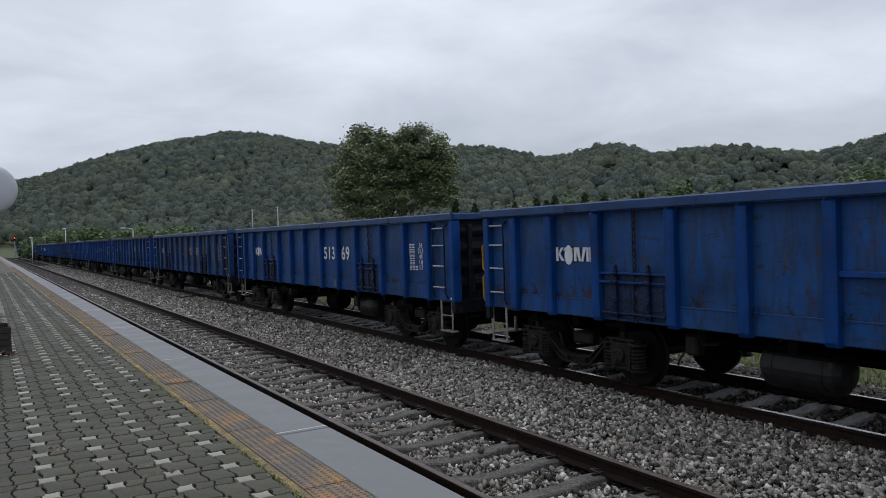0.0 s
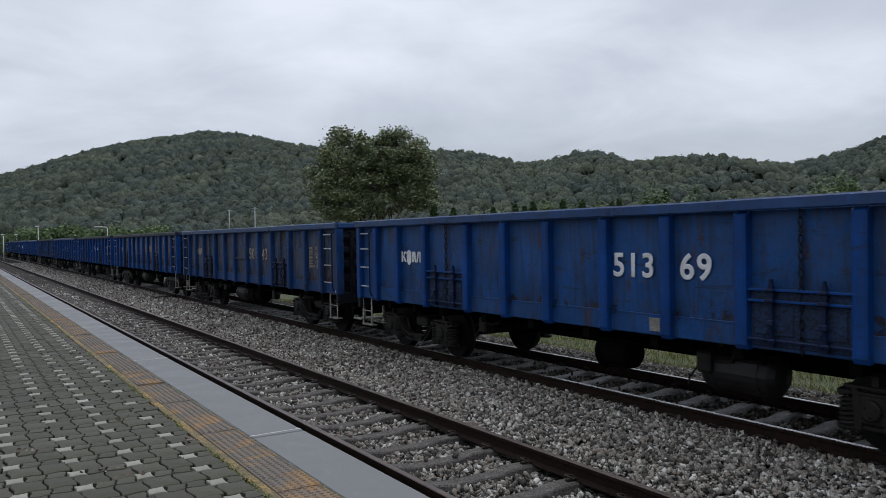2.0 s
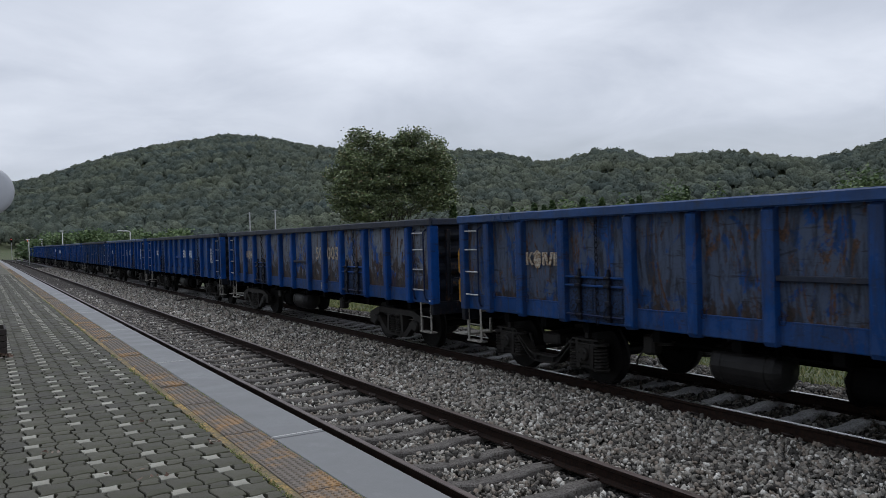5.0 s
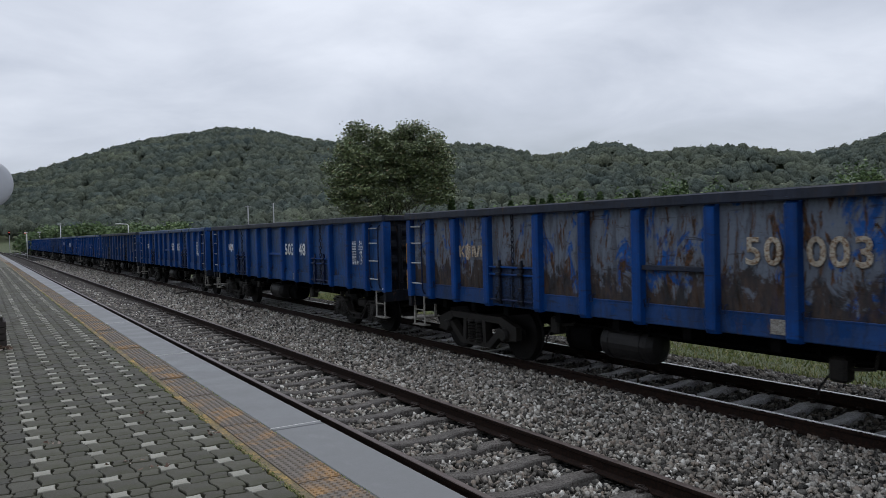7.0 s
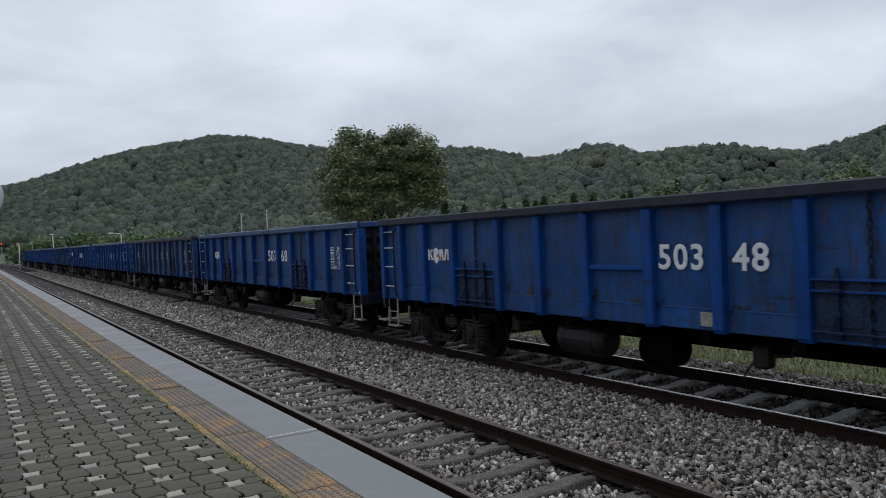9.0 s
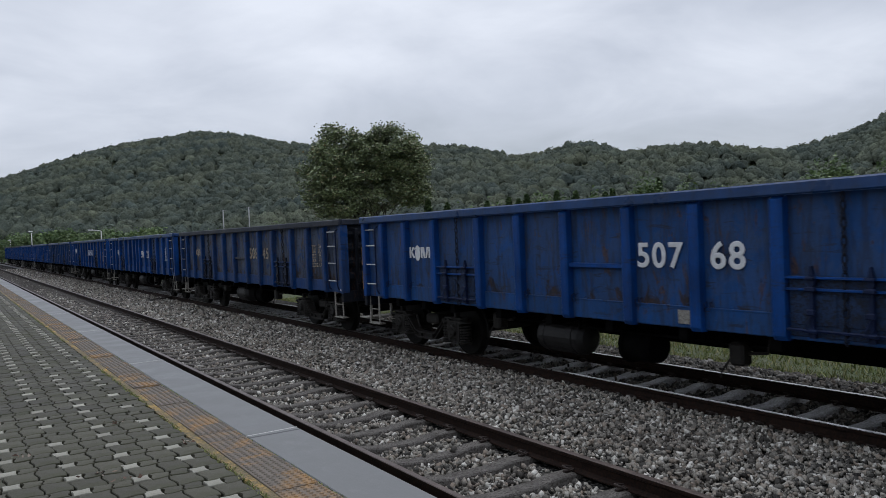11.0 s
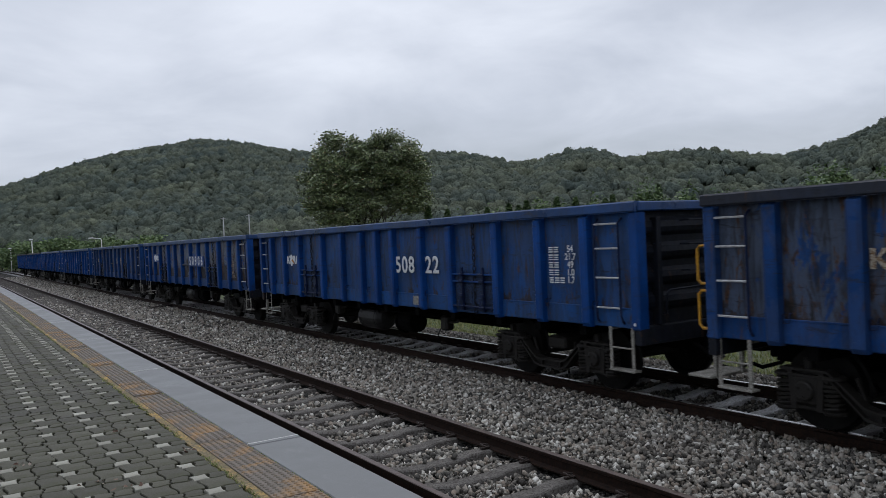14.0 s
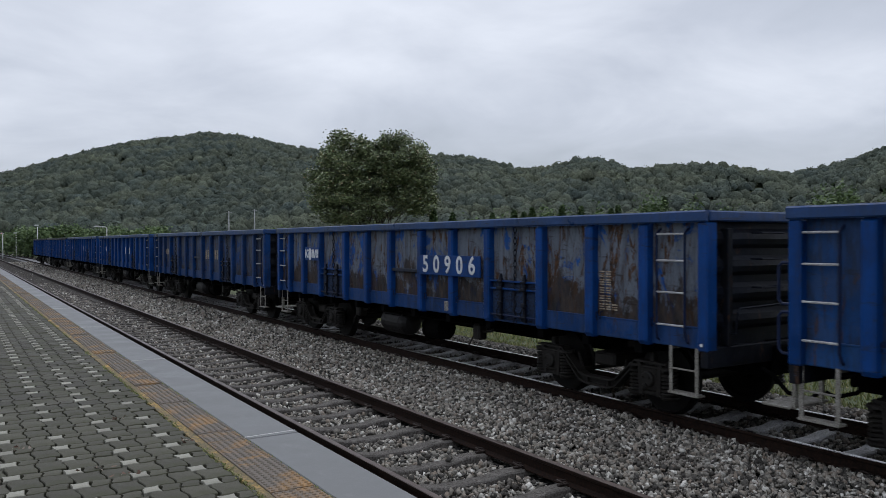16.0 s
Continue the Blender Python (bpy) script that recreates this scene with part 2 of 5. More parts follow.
m_paver = paver("dark_paver", (0.074, 0.069, 0.050), (0.064, 0.070, 0.036))
m_paver_light = paver("pale_paver", (0.30, 0.288, 0.238), (0.19, 0.185, 0.145))
m_bed = plain("joint_moss_sand", (0.012, 0.013, 0.009), 0.95, 0, 0.5, 8, 0.6, (0.02, 0.028, 0.010), 0.1)
_m = Mat("tactile_tile", 0.7)
_y = _m.ramp(_m.noise(_m.coords(), 2.2, 5, 0.7, 0.4), [(0.50, 0.0), (0.64, 1.0)])
_g = _m.noise(_m.coords(vary=False), 70, 4, 0.6)
_c = _m.mix(_y, (0.165, 0.135, 0.105), (0.36, 0.20, 0.07))
_m.colour(_m.mix(_m.ramp(_g, [(0.35, 0.0), (0.7, 0.6)]), _c, (0.085, 0.075, 0.065))).bump(_g, 0.4, 0.003)
m_tactile = _m.m
_m = Mat("edging_strip", 0.85)
_y = _m.ramp(_m.noise(_m.coords(vary=False), 2.4, 6, 0.7), [(0.50, 0.0), (0.66, 1.0)])
_g = _m.noise(_m.coords(vary=False), 45, 5, 0.7)
_m.colour(_m.mix(_m.ramp(_g, [(0.42, 0.0), (0.62, 0.85)]), _m.mix(_y, (0.22, 0.16, 0.085), (0.58, 0.35, 0.09)), (0.045, 0.055, 0.022))).bump(_g, 0.7, 0.008)
m_edging = _m.m



def broken_stone(name, k, stain):
    """Crushed rock: each piece its own grey, some brown; k dims it, stain is the dirt."""
    m = Mat(name, 0.75, spec=0.2)
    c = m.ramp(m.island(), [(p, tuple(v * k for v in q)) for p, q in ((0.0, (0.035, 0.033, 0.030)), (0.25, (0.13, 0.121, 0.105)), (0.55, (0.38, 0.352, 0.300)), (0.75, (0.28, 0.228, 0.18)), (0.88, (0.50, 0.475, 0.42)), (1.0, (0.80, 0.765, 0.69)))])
    n = m.noise(m.coords(vary=False), 55, 4, 0.65)
    w = m.noise(m.coords(vary=False), 0.9, 4, 0.6)
    c = m.mix(1.0, c, m.ramp(n, [(0.25, 0.70), (0.75, 1.25)]), "MULTIPLY")
    m.colour(m.mix(m.mul(m.ramp(w, [(0.45, 0.0), (0.68, 1.0)]), 0.35), c, stain)).bump(n, 0.5, 0.006)
    return m.m


m_stone = broken_stone("ballast_stone", 0.90, (0.10, 0.078, 0.062))
# Far shoulder stones: the train's shade is dimmed into their colour.
m_stone_shaded = broken_stone("shaded_ballast_stone", 0.36, (0.04, 0.033, 0.027))
# Main track stones: oil stain, with the train's shade also put into the colour.
m_stone_oily_shaded = broken_stone("oily_shaded_ballast_stone", 0.36, (0.022, 0.018, 0.015))
_m = Mat("ballast_bed", 0.9, spec=0.1)
_v = _m.voronoi(_m.coords(vary=False), 20, "Color")
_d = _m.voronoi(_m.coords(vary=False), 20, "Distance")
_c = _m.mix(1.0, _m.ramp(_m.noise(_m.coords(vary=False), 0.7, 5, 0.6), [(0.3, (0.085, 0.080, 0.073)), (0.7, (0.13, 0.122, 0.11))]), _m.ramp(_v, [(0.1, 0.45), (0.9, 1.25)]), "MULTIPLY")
# Shade in the crevices between stones is painted near black by cell distance.
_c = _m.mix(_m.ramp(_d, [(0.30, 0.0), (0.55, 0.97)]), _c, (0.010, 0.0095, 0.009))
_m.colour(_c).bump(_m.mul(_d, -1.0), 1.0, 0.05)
m_bedstone = _m.m
_m = Mat("grass_ground", 0.9)
_a = _m.noise(_m.coords(vary=False), 0.5, 7, 0.7)
_b = _m.noise(_m.coords(vary=False), 14, 5, 0.7)
_c = _m.mix(_m.ramp(_a, [(0.35, 0.0), (0.65, 1.0)]), (0.075, 0.10, 0.036), (0.115, 0.105, 0.058))
_m.colour(_m.mix(_m.ramp(_b, [(0.3, 0.0), (0.7, 0.8)]), _c, (0.05, 0.075, 0.022))).bump(_b, 1.0, 0.06)
m_ground = _m.m


def leaf(name, stops, rough=0.6, spec=0.4):
    m = Mat(name, rough, spec=spec)
    c = m.ramp(m.island(), stops)
    n = m.noise(m.coords(vary=False), 0.12, 4, 0.6)
    m.colour(m.mix(1.0, c, m.ramp(n, [(0.3, 0.70), (0.7, 1.25)]), "MULTIPLY"))
    return m.m


# Leaf greens are lifted in colour to stand in for sky gloss.
m_leaf = leaf("tree_leaf", [(0.0, (0.050, 0.072, 0.032)), (0.5, (0.145, 0.185, 0.080)), (0.9, (0.33, 0.385, 0.19)), (1.0, (0.25, 0.17, 0.09))], 0.32, 0.7)
# Woods are greyed and lifted in colour to stand in for distance haze.
_m = Mat("hazed_far_wood", 0.9, spec=0.08)
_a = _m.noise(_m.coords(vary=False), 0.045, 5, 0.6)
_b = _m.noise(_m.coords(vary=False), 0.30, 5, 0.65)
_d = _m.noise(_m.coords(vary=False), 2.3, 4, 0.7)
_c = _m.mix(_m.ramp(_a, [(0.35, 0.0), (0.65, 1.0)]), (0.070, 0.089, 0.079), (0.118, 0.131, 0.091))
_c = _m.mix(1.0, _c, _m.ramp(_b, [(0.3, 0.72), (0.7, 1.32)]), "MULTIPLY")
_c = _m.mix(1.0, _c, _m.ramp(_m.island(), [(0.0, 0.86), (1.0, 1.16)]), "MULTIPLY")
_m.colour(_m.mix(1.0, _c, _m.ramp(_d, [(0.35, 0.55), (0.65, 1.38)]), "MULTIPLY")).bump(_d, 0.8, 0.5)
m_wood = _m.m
m_bush = leaf("bush_leaf", [(0.0, (0.060, 0.10, 0.040)), (0.6, (0.115, 0.175, 0.068)), (1.0, (0.19, 0.26, 0.10))], 0.6)
m_conifer = leaf("conifer_leaf", [(0.0, (0.035, 0.065, 0.028)), (0.6, (0.07, 0.115, 0.042)), (1.0, (0.12, 0.17, 0.06))], 0.6)
m_bark = plain("bark", (0.055, 0.045, 0.038), 0.9, 0, 0.4, 6, 0.8, (0.03, 0.026, 0.022))
m_weed = leaf("weed_blade", [(0.0, (0.12, 0.155, 0.045)), (0.6, (0.22, 0.245, 0.085)), (1.0, (0.36, 0.31, 0.15))], 0.7)
m_deadleaf = leaf("dead_leaf", [(0.0, (0.12, 0.07, 0.05)), (0.6, (0.24, 0.17, 0.13)), (1.0, (0.42, 0.36, 0.30))], 0.8)
m_galv = plain("galvanised_steel", (0.42, 0.44, 0.45), 0.45, 0.3, 0.15, 6, 0.1)
m_mirror_back = plain("mirror_back_grey", (0.44, 0.45, 0.47), 0.4, 0.0, 0.08, 2, 0.05)
m_lamp_white = plain("lamp_post_white", (0.62, 0.62, 0.60), 0.5, 0, 0.1, 4, 0.1)
m_pole = plain("concrete_pole", (0.33, 0.33, 0.33), 0.8, 0, 0.2, 4, 0.2)
m_plank = plain("dark_plank", (0.030, 0.025, 0.022), 0.75, 0, 0.4, 8, 0.6, (0.05, 0.042, 0.036))
_m = Mat("signal_red", 0.4)
_m.colour((0.6, 0.02, 0.02))
_m.b.inputs["Emission Color"].default_value = (1, 0.06, 0.04, 1)
_m.b.inputs["Emission Strength"].default_value = 3.0
m_red = _m.m
m_orange = plain("mark_orange", (0.50, 0.20, 0.03), 0.6, 0, 0.3, 12, 0.2, (0.30, 0.10, 0.03))


# ---- mesh helpers ----
MESHES = {}


def to_mesh(name, bm, material, smooth=False):
    me = bpy.data.meshes.new(name)
    bmesh.ops.recalc_face_normals(bm, faces=bm.faces)
    bm.to_mesh(me)
    bm.free()
    if material:
        me.materials.append(material)
    if smooth:
        me.shade_smooth()
    return me


def raw_mesh(name, verts, faces, material, smooth=False):
    me = bpy.data.meshes.new(name)
    me.from_pydata(verts, [], faces)
    me.update()
    me.materials.append(material)
    if smooth:
        me.shade_smooth()
    return me


def tri_mesh(name, verts, tris, material):
    """A mesh from numpy arrays of corners and triangles."""
    me = bpy.data.meshes.new(name)
    nv, nt = len(verts), len(tris)
    me.vertices.add(nv)
    me.vertices.foreach_set("co", np.asarray(verts, dtype=np.float32).ravel())
    me.loops.add(nt * 3)
    me.loops.foreach_set("vertex_index", np.asarray(tris, dtype=np.int32).ravel())
    me.polygons.add(nt)
    me.polygons.foreach_set("loop_start", np.arange(0, nt * 3, 3, dtype=np.int32))
    me.update(calc_edges=True)
    me.validate()
    me.materials.append(material)
    return me


def part(name, mesh, parent=None, m=None, label=""):
    ob = new(name, mesh)
    ob.parent = parent
    if m is not None:
        ob.matrix_basis = m
    if label:
        ob["label"] = label
    return ob


def empty(name, m=None):
    ob = new(name)
    ob.empty_display_size = 0.2
    if m is not None:
        ob.matrix_basis = m
    return ob


def box(bm, x0, x1, y0, y1, z0, z1, bevel=0.0):
    r = bmesh.ops.create_cube(bm, size=1.0)
    vs = r["verts"]
    for v in vs:
        v.co = ((x0 + x1) / 2 + v.co.x * (x1 - x0), (y0 + y1) / 2 + v.co.y * (y1 - y0), (z0 + z1) / 2 + v.co.z * (z1 - z0))
    if bevel:
        es = list({e for v in vs for e in v.link_edges})
        bmesh.ops.bevel(bm, geom=es, offset=bevel, segments=1, affect="EDGES", profile=0.5)


def tube(bm, pts, r, seg=8, cap=True):
    """A round bar along a line of points; r may be a list."""
    rings = []
    pts = [Vector(p) for p in pts]
    for i, p in enumerate(pts):
        d = (pts[min(i + 1, len(pts) - 1)] - pts[max(i - 1, 0)]).normalized()
        a = d.orthogonal().normalized() if i == 0 else (last - d * last.dot(d)).normalized()
        last = a
        b = d.cross(a)
        rr = r[i] if isinstance(r, (list, tuple)) else r
        rings.append([bm.verts.new(p + (a * math.cos(2 * math.pi * k / seg) + b * math.sin(2 * math.pi * k / seg)) * rr) for k in range(seg)])
    for A, B in zip(rings, rings[1:]):
        for k in range(seg):
            bm.faces.new((A[k], A[(k + 1) % seg], B[(k + 1) % seg], B[k]))
    if cap:
        bm.faces.new(rings[0][::-1])
        bm.faces.new(rings[-1])


def lathe(bm, prof, axis="X", seg=24, at=(0, 0, 0)):
    """A turned solid: prof is (along, radius) pairs."""
    rings = []
    for a, r in prof:
        ring = []
        for k in range(seg):
            c, s = r * math.cos(2 * math.pi * k / seg), r * math.sin(2 * math.pi * k / seg)
            p = (a, c, s) if axis == "X" else (c, a, s) if axis == "Y" else (c, s, a)
            ring.append(bm.verts.new(Vector(p) + Vector(at)))
        rings.append(ring)
    for A, B in zip(rings, rings[1:]):
        for k in range(seg):
            bm.faces.new((A[k], A[(k + 1) % seg], B[(k + 1) % seg], B[k]))
    bm.faces.new(rings[0][::-1])
    bm.faces.new(rings[-1])


def prism(bm, poly, x0, x1):
    """A plate with outline poly in (y, z), from x0 to x1."""
    a = [bm.verts.new((x0, y, z)) for y, z in poly]
    b = [bm.verts.new((x1, y, z)) for y, z in poly]
    bm.faces.new(a[::-1])
    bm.faces.new(b)
    for i in range(len(poly)):
        j = (i + 1) % len(poly)
        bm.faces.new((a[i], a[j], b[j], b[i]))


def cached(key, material, build, smooth=False):
    k = (key, material.name)
    if k not in MESHES:
        bm = bmesh.new()
        build(bm)
        MESHES[k] = to_mesh(key, bm, material, smooth)
    return MESHES[k]


# ---- lay of the land ----
RAIL_A, RAIL_B = 3.44, 7.64          # inner rail of the near and the far track
GAUGE = 1.50                          # between rail heads
TRACK_A, TRACK_B = RAIL_A + GAUGE / 2, RAIL_B + GAUGE / 2
PLAT = 0.537                          # platform above the rail
EDGE = 2.475                          # platform edge


def bend(y):
    """The tracks curve gently away in the distance."""
    d = max(0.0, y - 105.0)
    return -1.05e-4 * d * d


def ridge(az):
    """Height of the skyline in degrees over the compass."""
    g = lambda c, w: math.exp(-((az - c) / w) ** 2)
    return 3.72 + 1.92 * g(8, 5) + 3.28 * g(16, 6) + 2.01 * g(25, 6) + 2.04 * g(34, 6) + 1.55 * g(42.5, 3) + 1.52 * g(50, 5) + 4.3 * (g(68, 8) if az < 69 else g(69, 25))


def hill(x, y):
    """Ground height."""
    r = math.hypot(x, y)
    az = math.degrees(math.atan2(x, y))
    if abs(az) > 125:
        return -0.62
    top = 430 + 60 * math.sin(az * 0.11) + 40 * math.sin(az * 0.05 + 1)
    foot = 170 + 30 * math.sin(az * 0.09 + 2)
    fade = 1 if abs(az) < 95 else (125 - abs(az)) / 30
    h = math.tan(radians(ridge(az))) * top - 1.2
    t = (r - foot) / (top - foot)
    if t <= 0:
        return -0.62
    t2 = min(t, 1.0)
    s = t2 * t2 * (3 - 2 * t2) * 0.55 + 0.45 * t2
    if t > 1:
        s = max(0.25, 1 - (t - 1) * 0.9)
    bumps = 7.0 * noise.noise((x * 0.012, y * 0.012, 3.1)) * min(1, max(0, t)) * (1 if t < 0.85 else max(0, 1 - (t - 0.85) * 4))
    return -0.62 + (h * s + bumps) * fade


def build_ground():
    verts, faces = [], []
    rs = [0, 3, 6, 9, 12, 16, 20, 26, 34, 46, 60, 80, 105, 135] + [160 + 12 * i for i in range(42)] + [700, 850, 1100, 1500, 2200, 3200, 4500]
    n = 240
    for r in rs:
        for k in range(n):
            a = 2 * math.pi * k / n
            x, y = r * math.sin(a) + 10, r * math.cos(a)
            z = hill(x, y) if r > 150 else -0.62
            verts.append((x, y, z))
    for i in range(len(rs) - 1):
        for k in range(n):
            j = (k + 1) % n
            q = (i * n + k, (i + 1) * n + k, (i + 1) * n + j, i * n + j)
            faces.append(q if i else (q[0], q[1], q[2]))
    ob = new("ground", raw_mesh("ground", verts, faces, m_ground, True))
    tagged(ob, "rough green grass field rising into a wooded hill", "ground", kind="structure")


build_ground()


def build_ballast_bed():
    """One bed of crushed stone under both tracks, with a shoulder on the far side."""
    xs = [2.2, 2.6, 3.0, 3.3, 3.9, 4.5, 5.0, 5.4, 5.9, 6.3, 6.9, 7.4, 8.0, 8.6, 9.2, 9.8, 10.5, 11.3, 12.2, 13.0]
    zs = [-0.24, -0.22, -0.23, -0.24, -0.25, -0.25, -0.21, -0.17, -0.15, -0.16, -0.20, -0.25, -0.25, -0.25, -0.25, -0.25, -0.27, -0.40, -0.58, -0.70]
    ys = [-40 + 0.8 * i for i in range(130)] + [64 + 4 * i for i in range(90)]
    verts, faces = [], []
    for y in ys:
        for x, z in zip(xs, zs):
            verts.append((x + bend(y), y, z + 0.025 * noise.noise((x * 1.7, y * 1.7, 0))))
    w = len(xs)
    for i in range(len(ys) - 1):
        for k in range(w - 1):
            faces.append((i * w + k, i * w + k + 1, (i + 1) * w + k + 1, (i + 1) * w + k))
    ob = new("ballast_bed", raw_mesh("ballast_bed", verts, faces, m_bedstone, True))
    tagged(ob, "grey crushed stone ballast bed under two tracks", "ballast", kind="structure")


build_ballast_bed()


# ---- rails and sleepers ----
RAIL_PROFILE = [(-0.0325, 0.0), (-0.0325, -0.03), (-0.010, -0.045), (-0.009, -0.12), (-0.035, -0.135), (-0.0635, -0.142), (-0.0635, -0.153),
                (0.0635, -0.153), (0.0635, -0.142), (0.035, -0.135), (0.009, -0.12), (0.010, -0.045), (0.0325, -0.03), (0.0325, 0.0), (0.026, 0.006), (-0.026, 0.006)]


def build_rail(parent, x, head):
    ys = [-40, -10, 20, 50, 80, 105] + [115 + 10 * i for i in range(32)]
    verts, faces, n = [], [], len(RAIL_PROFILE)
    for y in ys:
        verts += [(x + bend(y) + px, y, pz - 0.006) for px, pz in RAIL_PROFILE]
    for i in range(len(ys) - 1):
        for k in range(n):
            j = (k + 1) % n
            faces.append((i * n + k, i * n + j, (i + 1) * n + j, (i + 1) * n + k))
    me = raw_mesh("rail", verts, faces, m_rail_web)
    me.materials.append(head)
    for p in me.polygons:
        if p.index % n in (13, 14, 15):
            p.material_index = 1
    part("rail", me, parent)


def sleeper_mesh(bm, w):
    """A tie with a dished middle and seats under the rails."""
    prof = [(-1.25, 0.0), (-1.05, 0.012), (-0.45, 0.012), (-0.25, -0.02), (0.25, -0.02), (0.45, 0.012), (1.05, 0.012), (1.25, 0.0)]
    rows = []
    for x, z in prof:
        rows.append([bm.verts.new((x, s * w * k, zz)) for s, k, zz in ((-1, 0.60, -0.16), (-1, 0.5, z - 0.015), (-1, 0.42, z), (1, 0.42, z), (1, 0.5, z - 0.015), (1, 0.60, -0.16))])
    for A, B in zip(rows, rows[1:]):
        for k in range(5):
            bm.faces.new((A[k], A[k + 1], B[k + 1], B[k]))
    bm.faces.new(rows[0])
    bm.faces.new(rows[-1])


def clip_mesh(bm):
    """A sprung steel rail clip, bent from one bar, on its shoulder."""
    pts = [(0.0, -0.05, 0.02), (0.015, 0.0, 0.028), (0.02, 0.05, 0.024), (0.055, 0.062, 0.03), (0.085, 0.03, 0.046), (0.085, -0.03, 0.05), (0.06, -0.062, 0.042), (0.03, -0.05, 0.04), (-0.012, -0.02, 0.034)]
    tube(bm, pts, 0.0095, 6)
    box(bm, 0.03, 0.10, -0.022, 0.022, -0.012, 0.022, 0.006)


def build_track(name, label, x, pitch, phase, mat, width, spare):
    track = tagged(empty(name), label, "railway track", kind="structure")
    build_rail(track, x - GAUGE / 2, m_rail_top if name.endswith("1") else m_rail_bright)
    build_rail(track, x + GAUGE / 2, m_rail_top if name.endswith("1") else m_rail_bright)
    tie = cached("sleeper", mat, lambda bm: sleeper_mesh(bm, width))
    clip = cached("rail_clip", m_clip, clip_mesh)
    far_v, far_f = [], []
    for i in range(-14, 330):
        y = phase + pitch * i
        if i < 70:
            part("sleeper", tie, track, pose(x, y, -0.165, 0, 0, random.uniform(-0.4, 0.4)))
        else:
            for v0 in [len(far_v)]:
                for dx, dy, dz in ((-1.25, -0.5, 0), (1.25, -0.5, 0), (1.25, 0.5, 0), (-1.25, 0.5, 0), (-1.25, -0.55, -0.1), (1.25, -0.55, -0.1), (1.25, 0.55, -0.1), (-1.25, 0.55, -0.1)):
                    far_v.append((x + bend(y) + dx, y + dy * width, -0.16 + dz))
                far_f += [tuple(v0 + q for q in f) for f in ((0, 1, 2, 3), (0, 4, 5, 1), (3, 2, 6, 7), (1, 5, 6, 2), (0, 3, 7, 4))]
        if 0 <= i < spare:
            for s in (-1, 1):
                for side in (-1, 1):
                    part("rail_clip", clip, track, pose(x + s * GAUGE / 2 + side * 0.045, y, -0.152, 0, 0, 0 if side > 0 else 180))
    ob = part("distant_sleepers", raw_mesh("distant_sleepers", far_v, far_f, mat), track)
    tagged(ob, kind="stuff")


build_track("track_1", "rusty railway track on weathered dark sleepers beside platform", TRACK_A, 0.684, 6.28 - 0.684 * 6, m_sleeper_dark, 0.185, 36)
build_track("track_2", "worn main railway track on pale concrete sleepers", TRACK_B, 0.64, 6.13 - 0.64 * 6, m_sleeper, 0.19, 36)


# ---- platform ----
def build_platform():
    """Raised platform: core, coping slabs, tactile strip and edging."""
    bm = bmesh.new()
    box(bm, -9.0, 2.40, -25, 200, -0.7, PLAT - 0.075)
    core = new("platform", to_mesh("platform", bm, m_bed))
    tagged(core, "raised station platform paved with interlocking dark blocks", "platform", kind="structure")
    bm = bmesh.new()
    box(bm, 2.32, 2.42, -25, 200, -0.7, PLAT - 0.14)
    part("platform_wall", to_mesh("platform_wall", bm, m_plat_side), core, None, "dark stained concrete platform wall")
    # coping slabs with dark open joints
    joints = [6.24 - 5.0 * 5 + 5.0 * i for i in range(42)]
    slab = cached("coping_slab", m_coping, lambda bm: box(bm, 2.02, EDGE, 0.006, 4.994, PLAT - 0.15, PLAT, 0.012))
    for y in joints:
        part("coping_slab", slab, core, pose(0, y, 0))
    line = cached("joint_line", m_joint_line, lambda bm: box(bm, 2.025, EDGE - 0.004, -0.007, 0.007, PLAT - 0.03, PLAT + 0.0015))
    for y in joints[4:9]:
        part("joint_line", line, core, pose(0, y, 0, 0, 0, 2.0 if y < 8 else 0.5))
    # tactile tiles with rows of raised dots

    def tile(bm):
        box(bm, 1.712, 2.012, 0.003, 0.297, PLAT - 0.04, PLAT + 0.001, 0.003)
        for i in range(6):
            for j in range(6):
                cx, cy = 1.737 + i * 0.050, 0.027 + j * 0.049
                lo = [bm.verts.new((cx + 0.0165 * math.cos(a), cy + 0.0165 * math.sin(a), PLAT + 0.001)) for a in [k * math.pi / 3 for k in range(6)]]
                hi = [bm.verts.new((cx + 0.0105 * math.cos(a), cy + 0.0105 * math.sin(a), PLAT + 0.009)) for a in [k * math.pi / 3 for k in range(6)]]
                for k in range(6):
                    bm.faces.new((lo[k], lo[(k + 1) % 6], hi[(k + 1) % 6], hi[k]))
                bm.faces.new(hi)

    tm = cached("tactile_tile", m_tactile, tile)
    for i in range(240):
        y = 2.1 + 0.3 * i
        part("tactile_tile", tm, core, pose(0, y, random.uniform(-0.002, 0.003), 0, random.uniform(-0.3, 0.3), 0))
    bm = bmesh.new()
    box(bm, 1.712, 2.012, 74.1, 200, PLAT - 0.04, PLAT + 0.002)
    box(bm, 1.712, 2.012, -25, 2.1, PLAT - 0.04, PLAT + 0.002)
    part("tactile_strip", to_mesh("tactile_strip", bm, m_tactile), core)
    bm = bmesh.new()
    box(bm, 1.640, 1.706, -25, 200, PLAT - 0.06, PLAT - 0.004)
    part("edging_strip", to_mesh("edging_strip", bm, m_edging), core, None, "yellow-stained mossy edging strip")
    return core


platform = build_platform()

UX, UY = 0.383, 0.383                 # one repeat of the paving: a pale block among dark ones
ROW_A = 0.135                         # depth of the row that holds the pale block


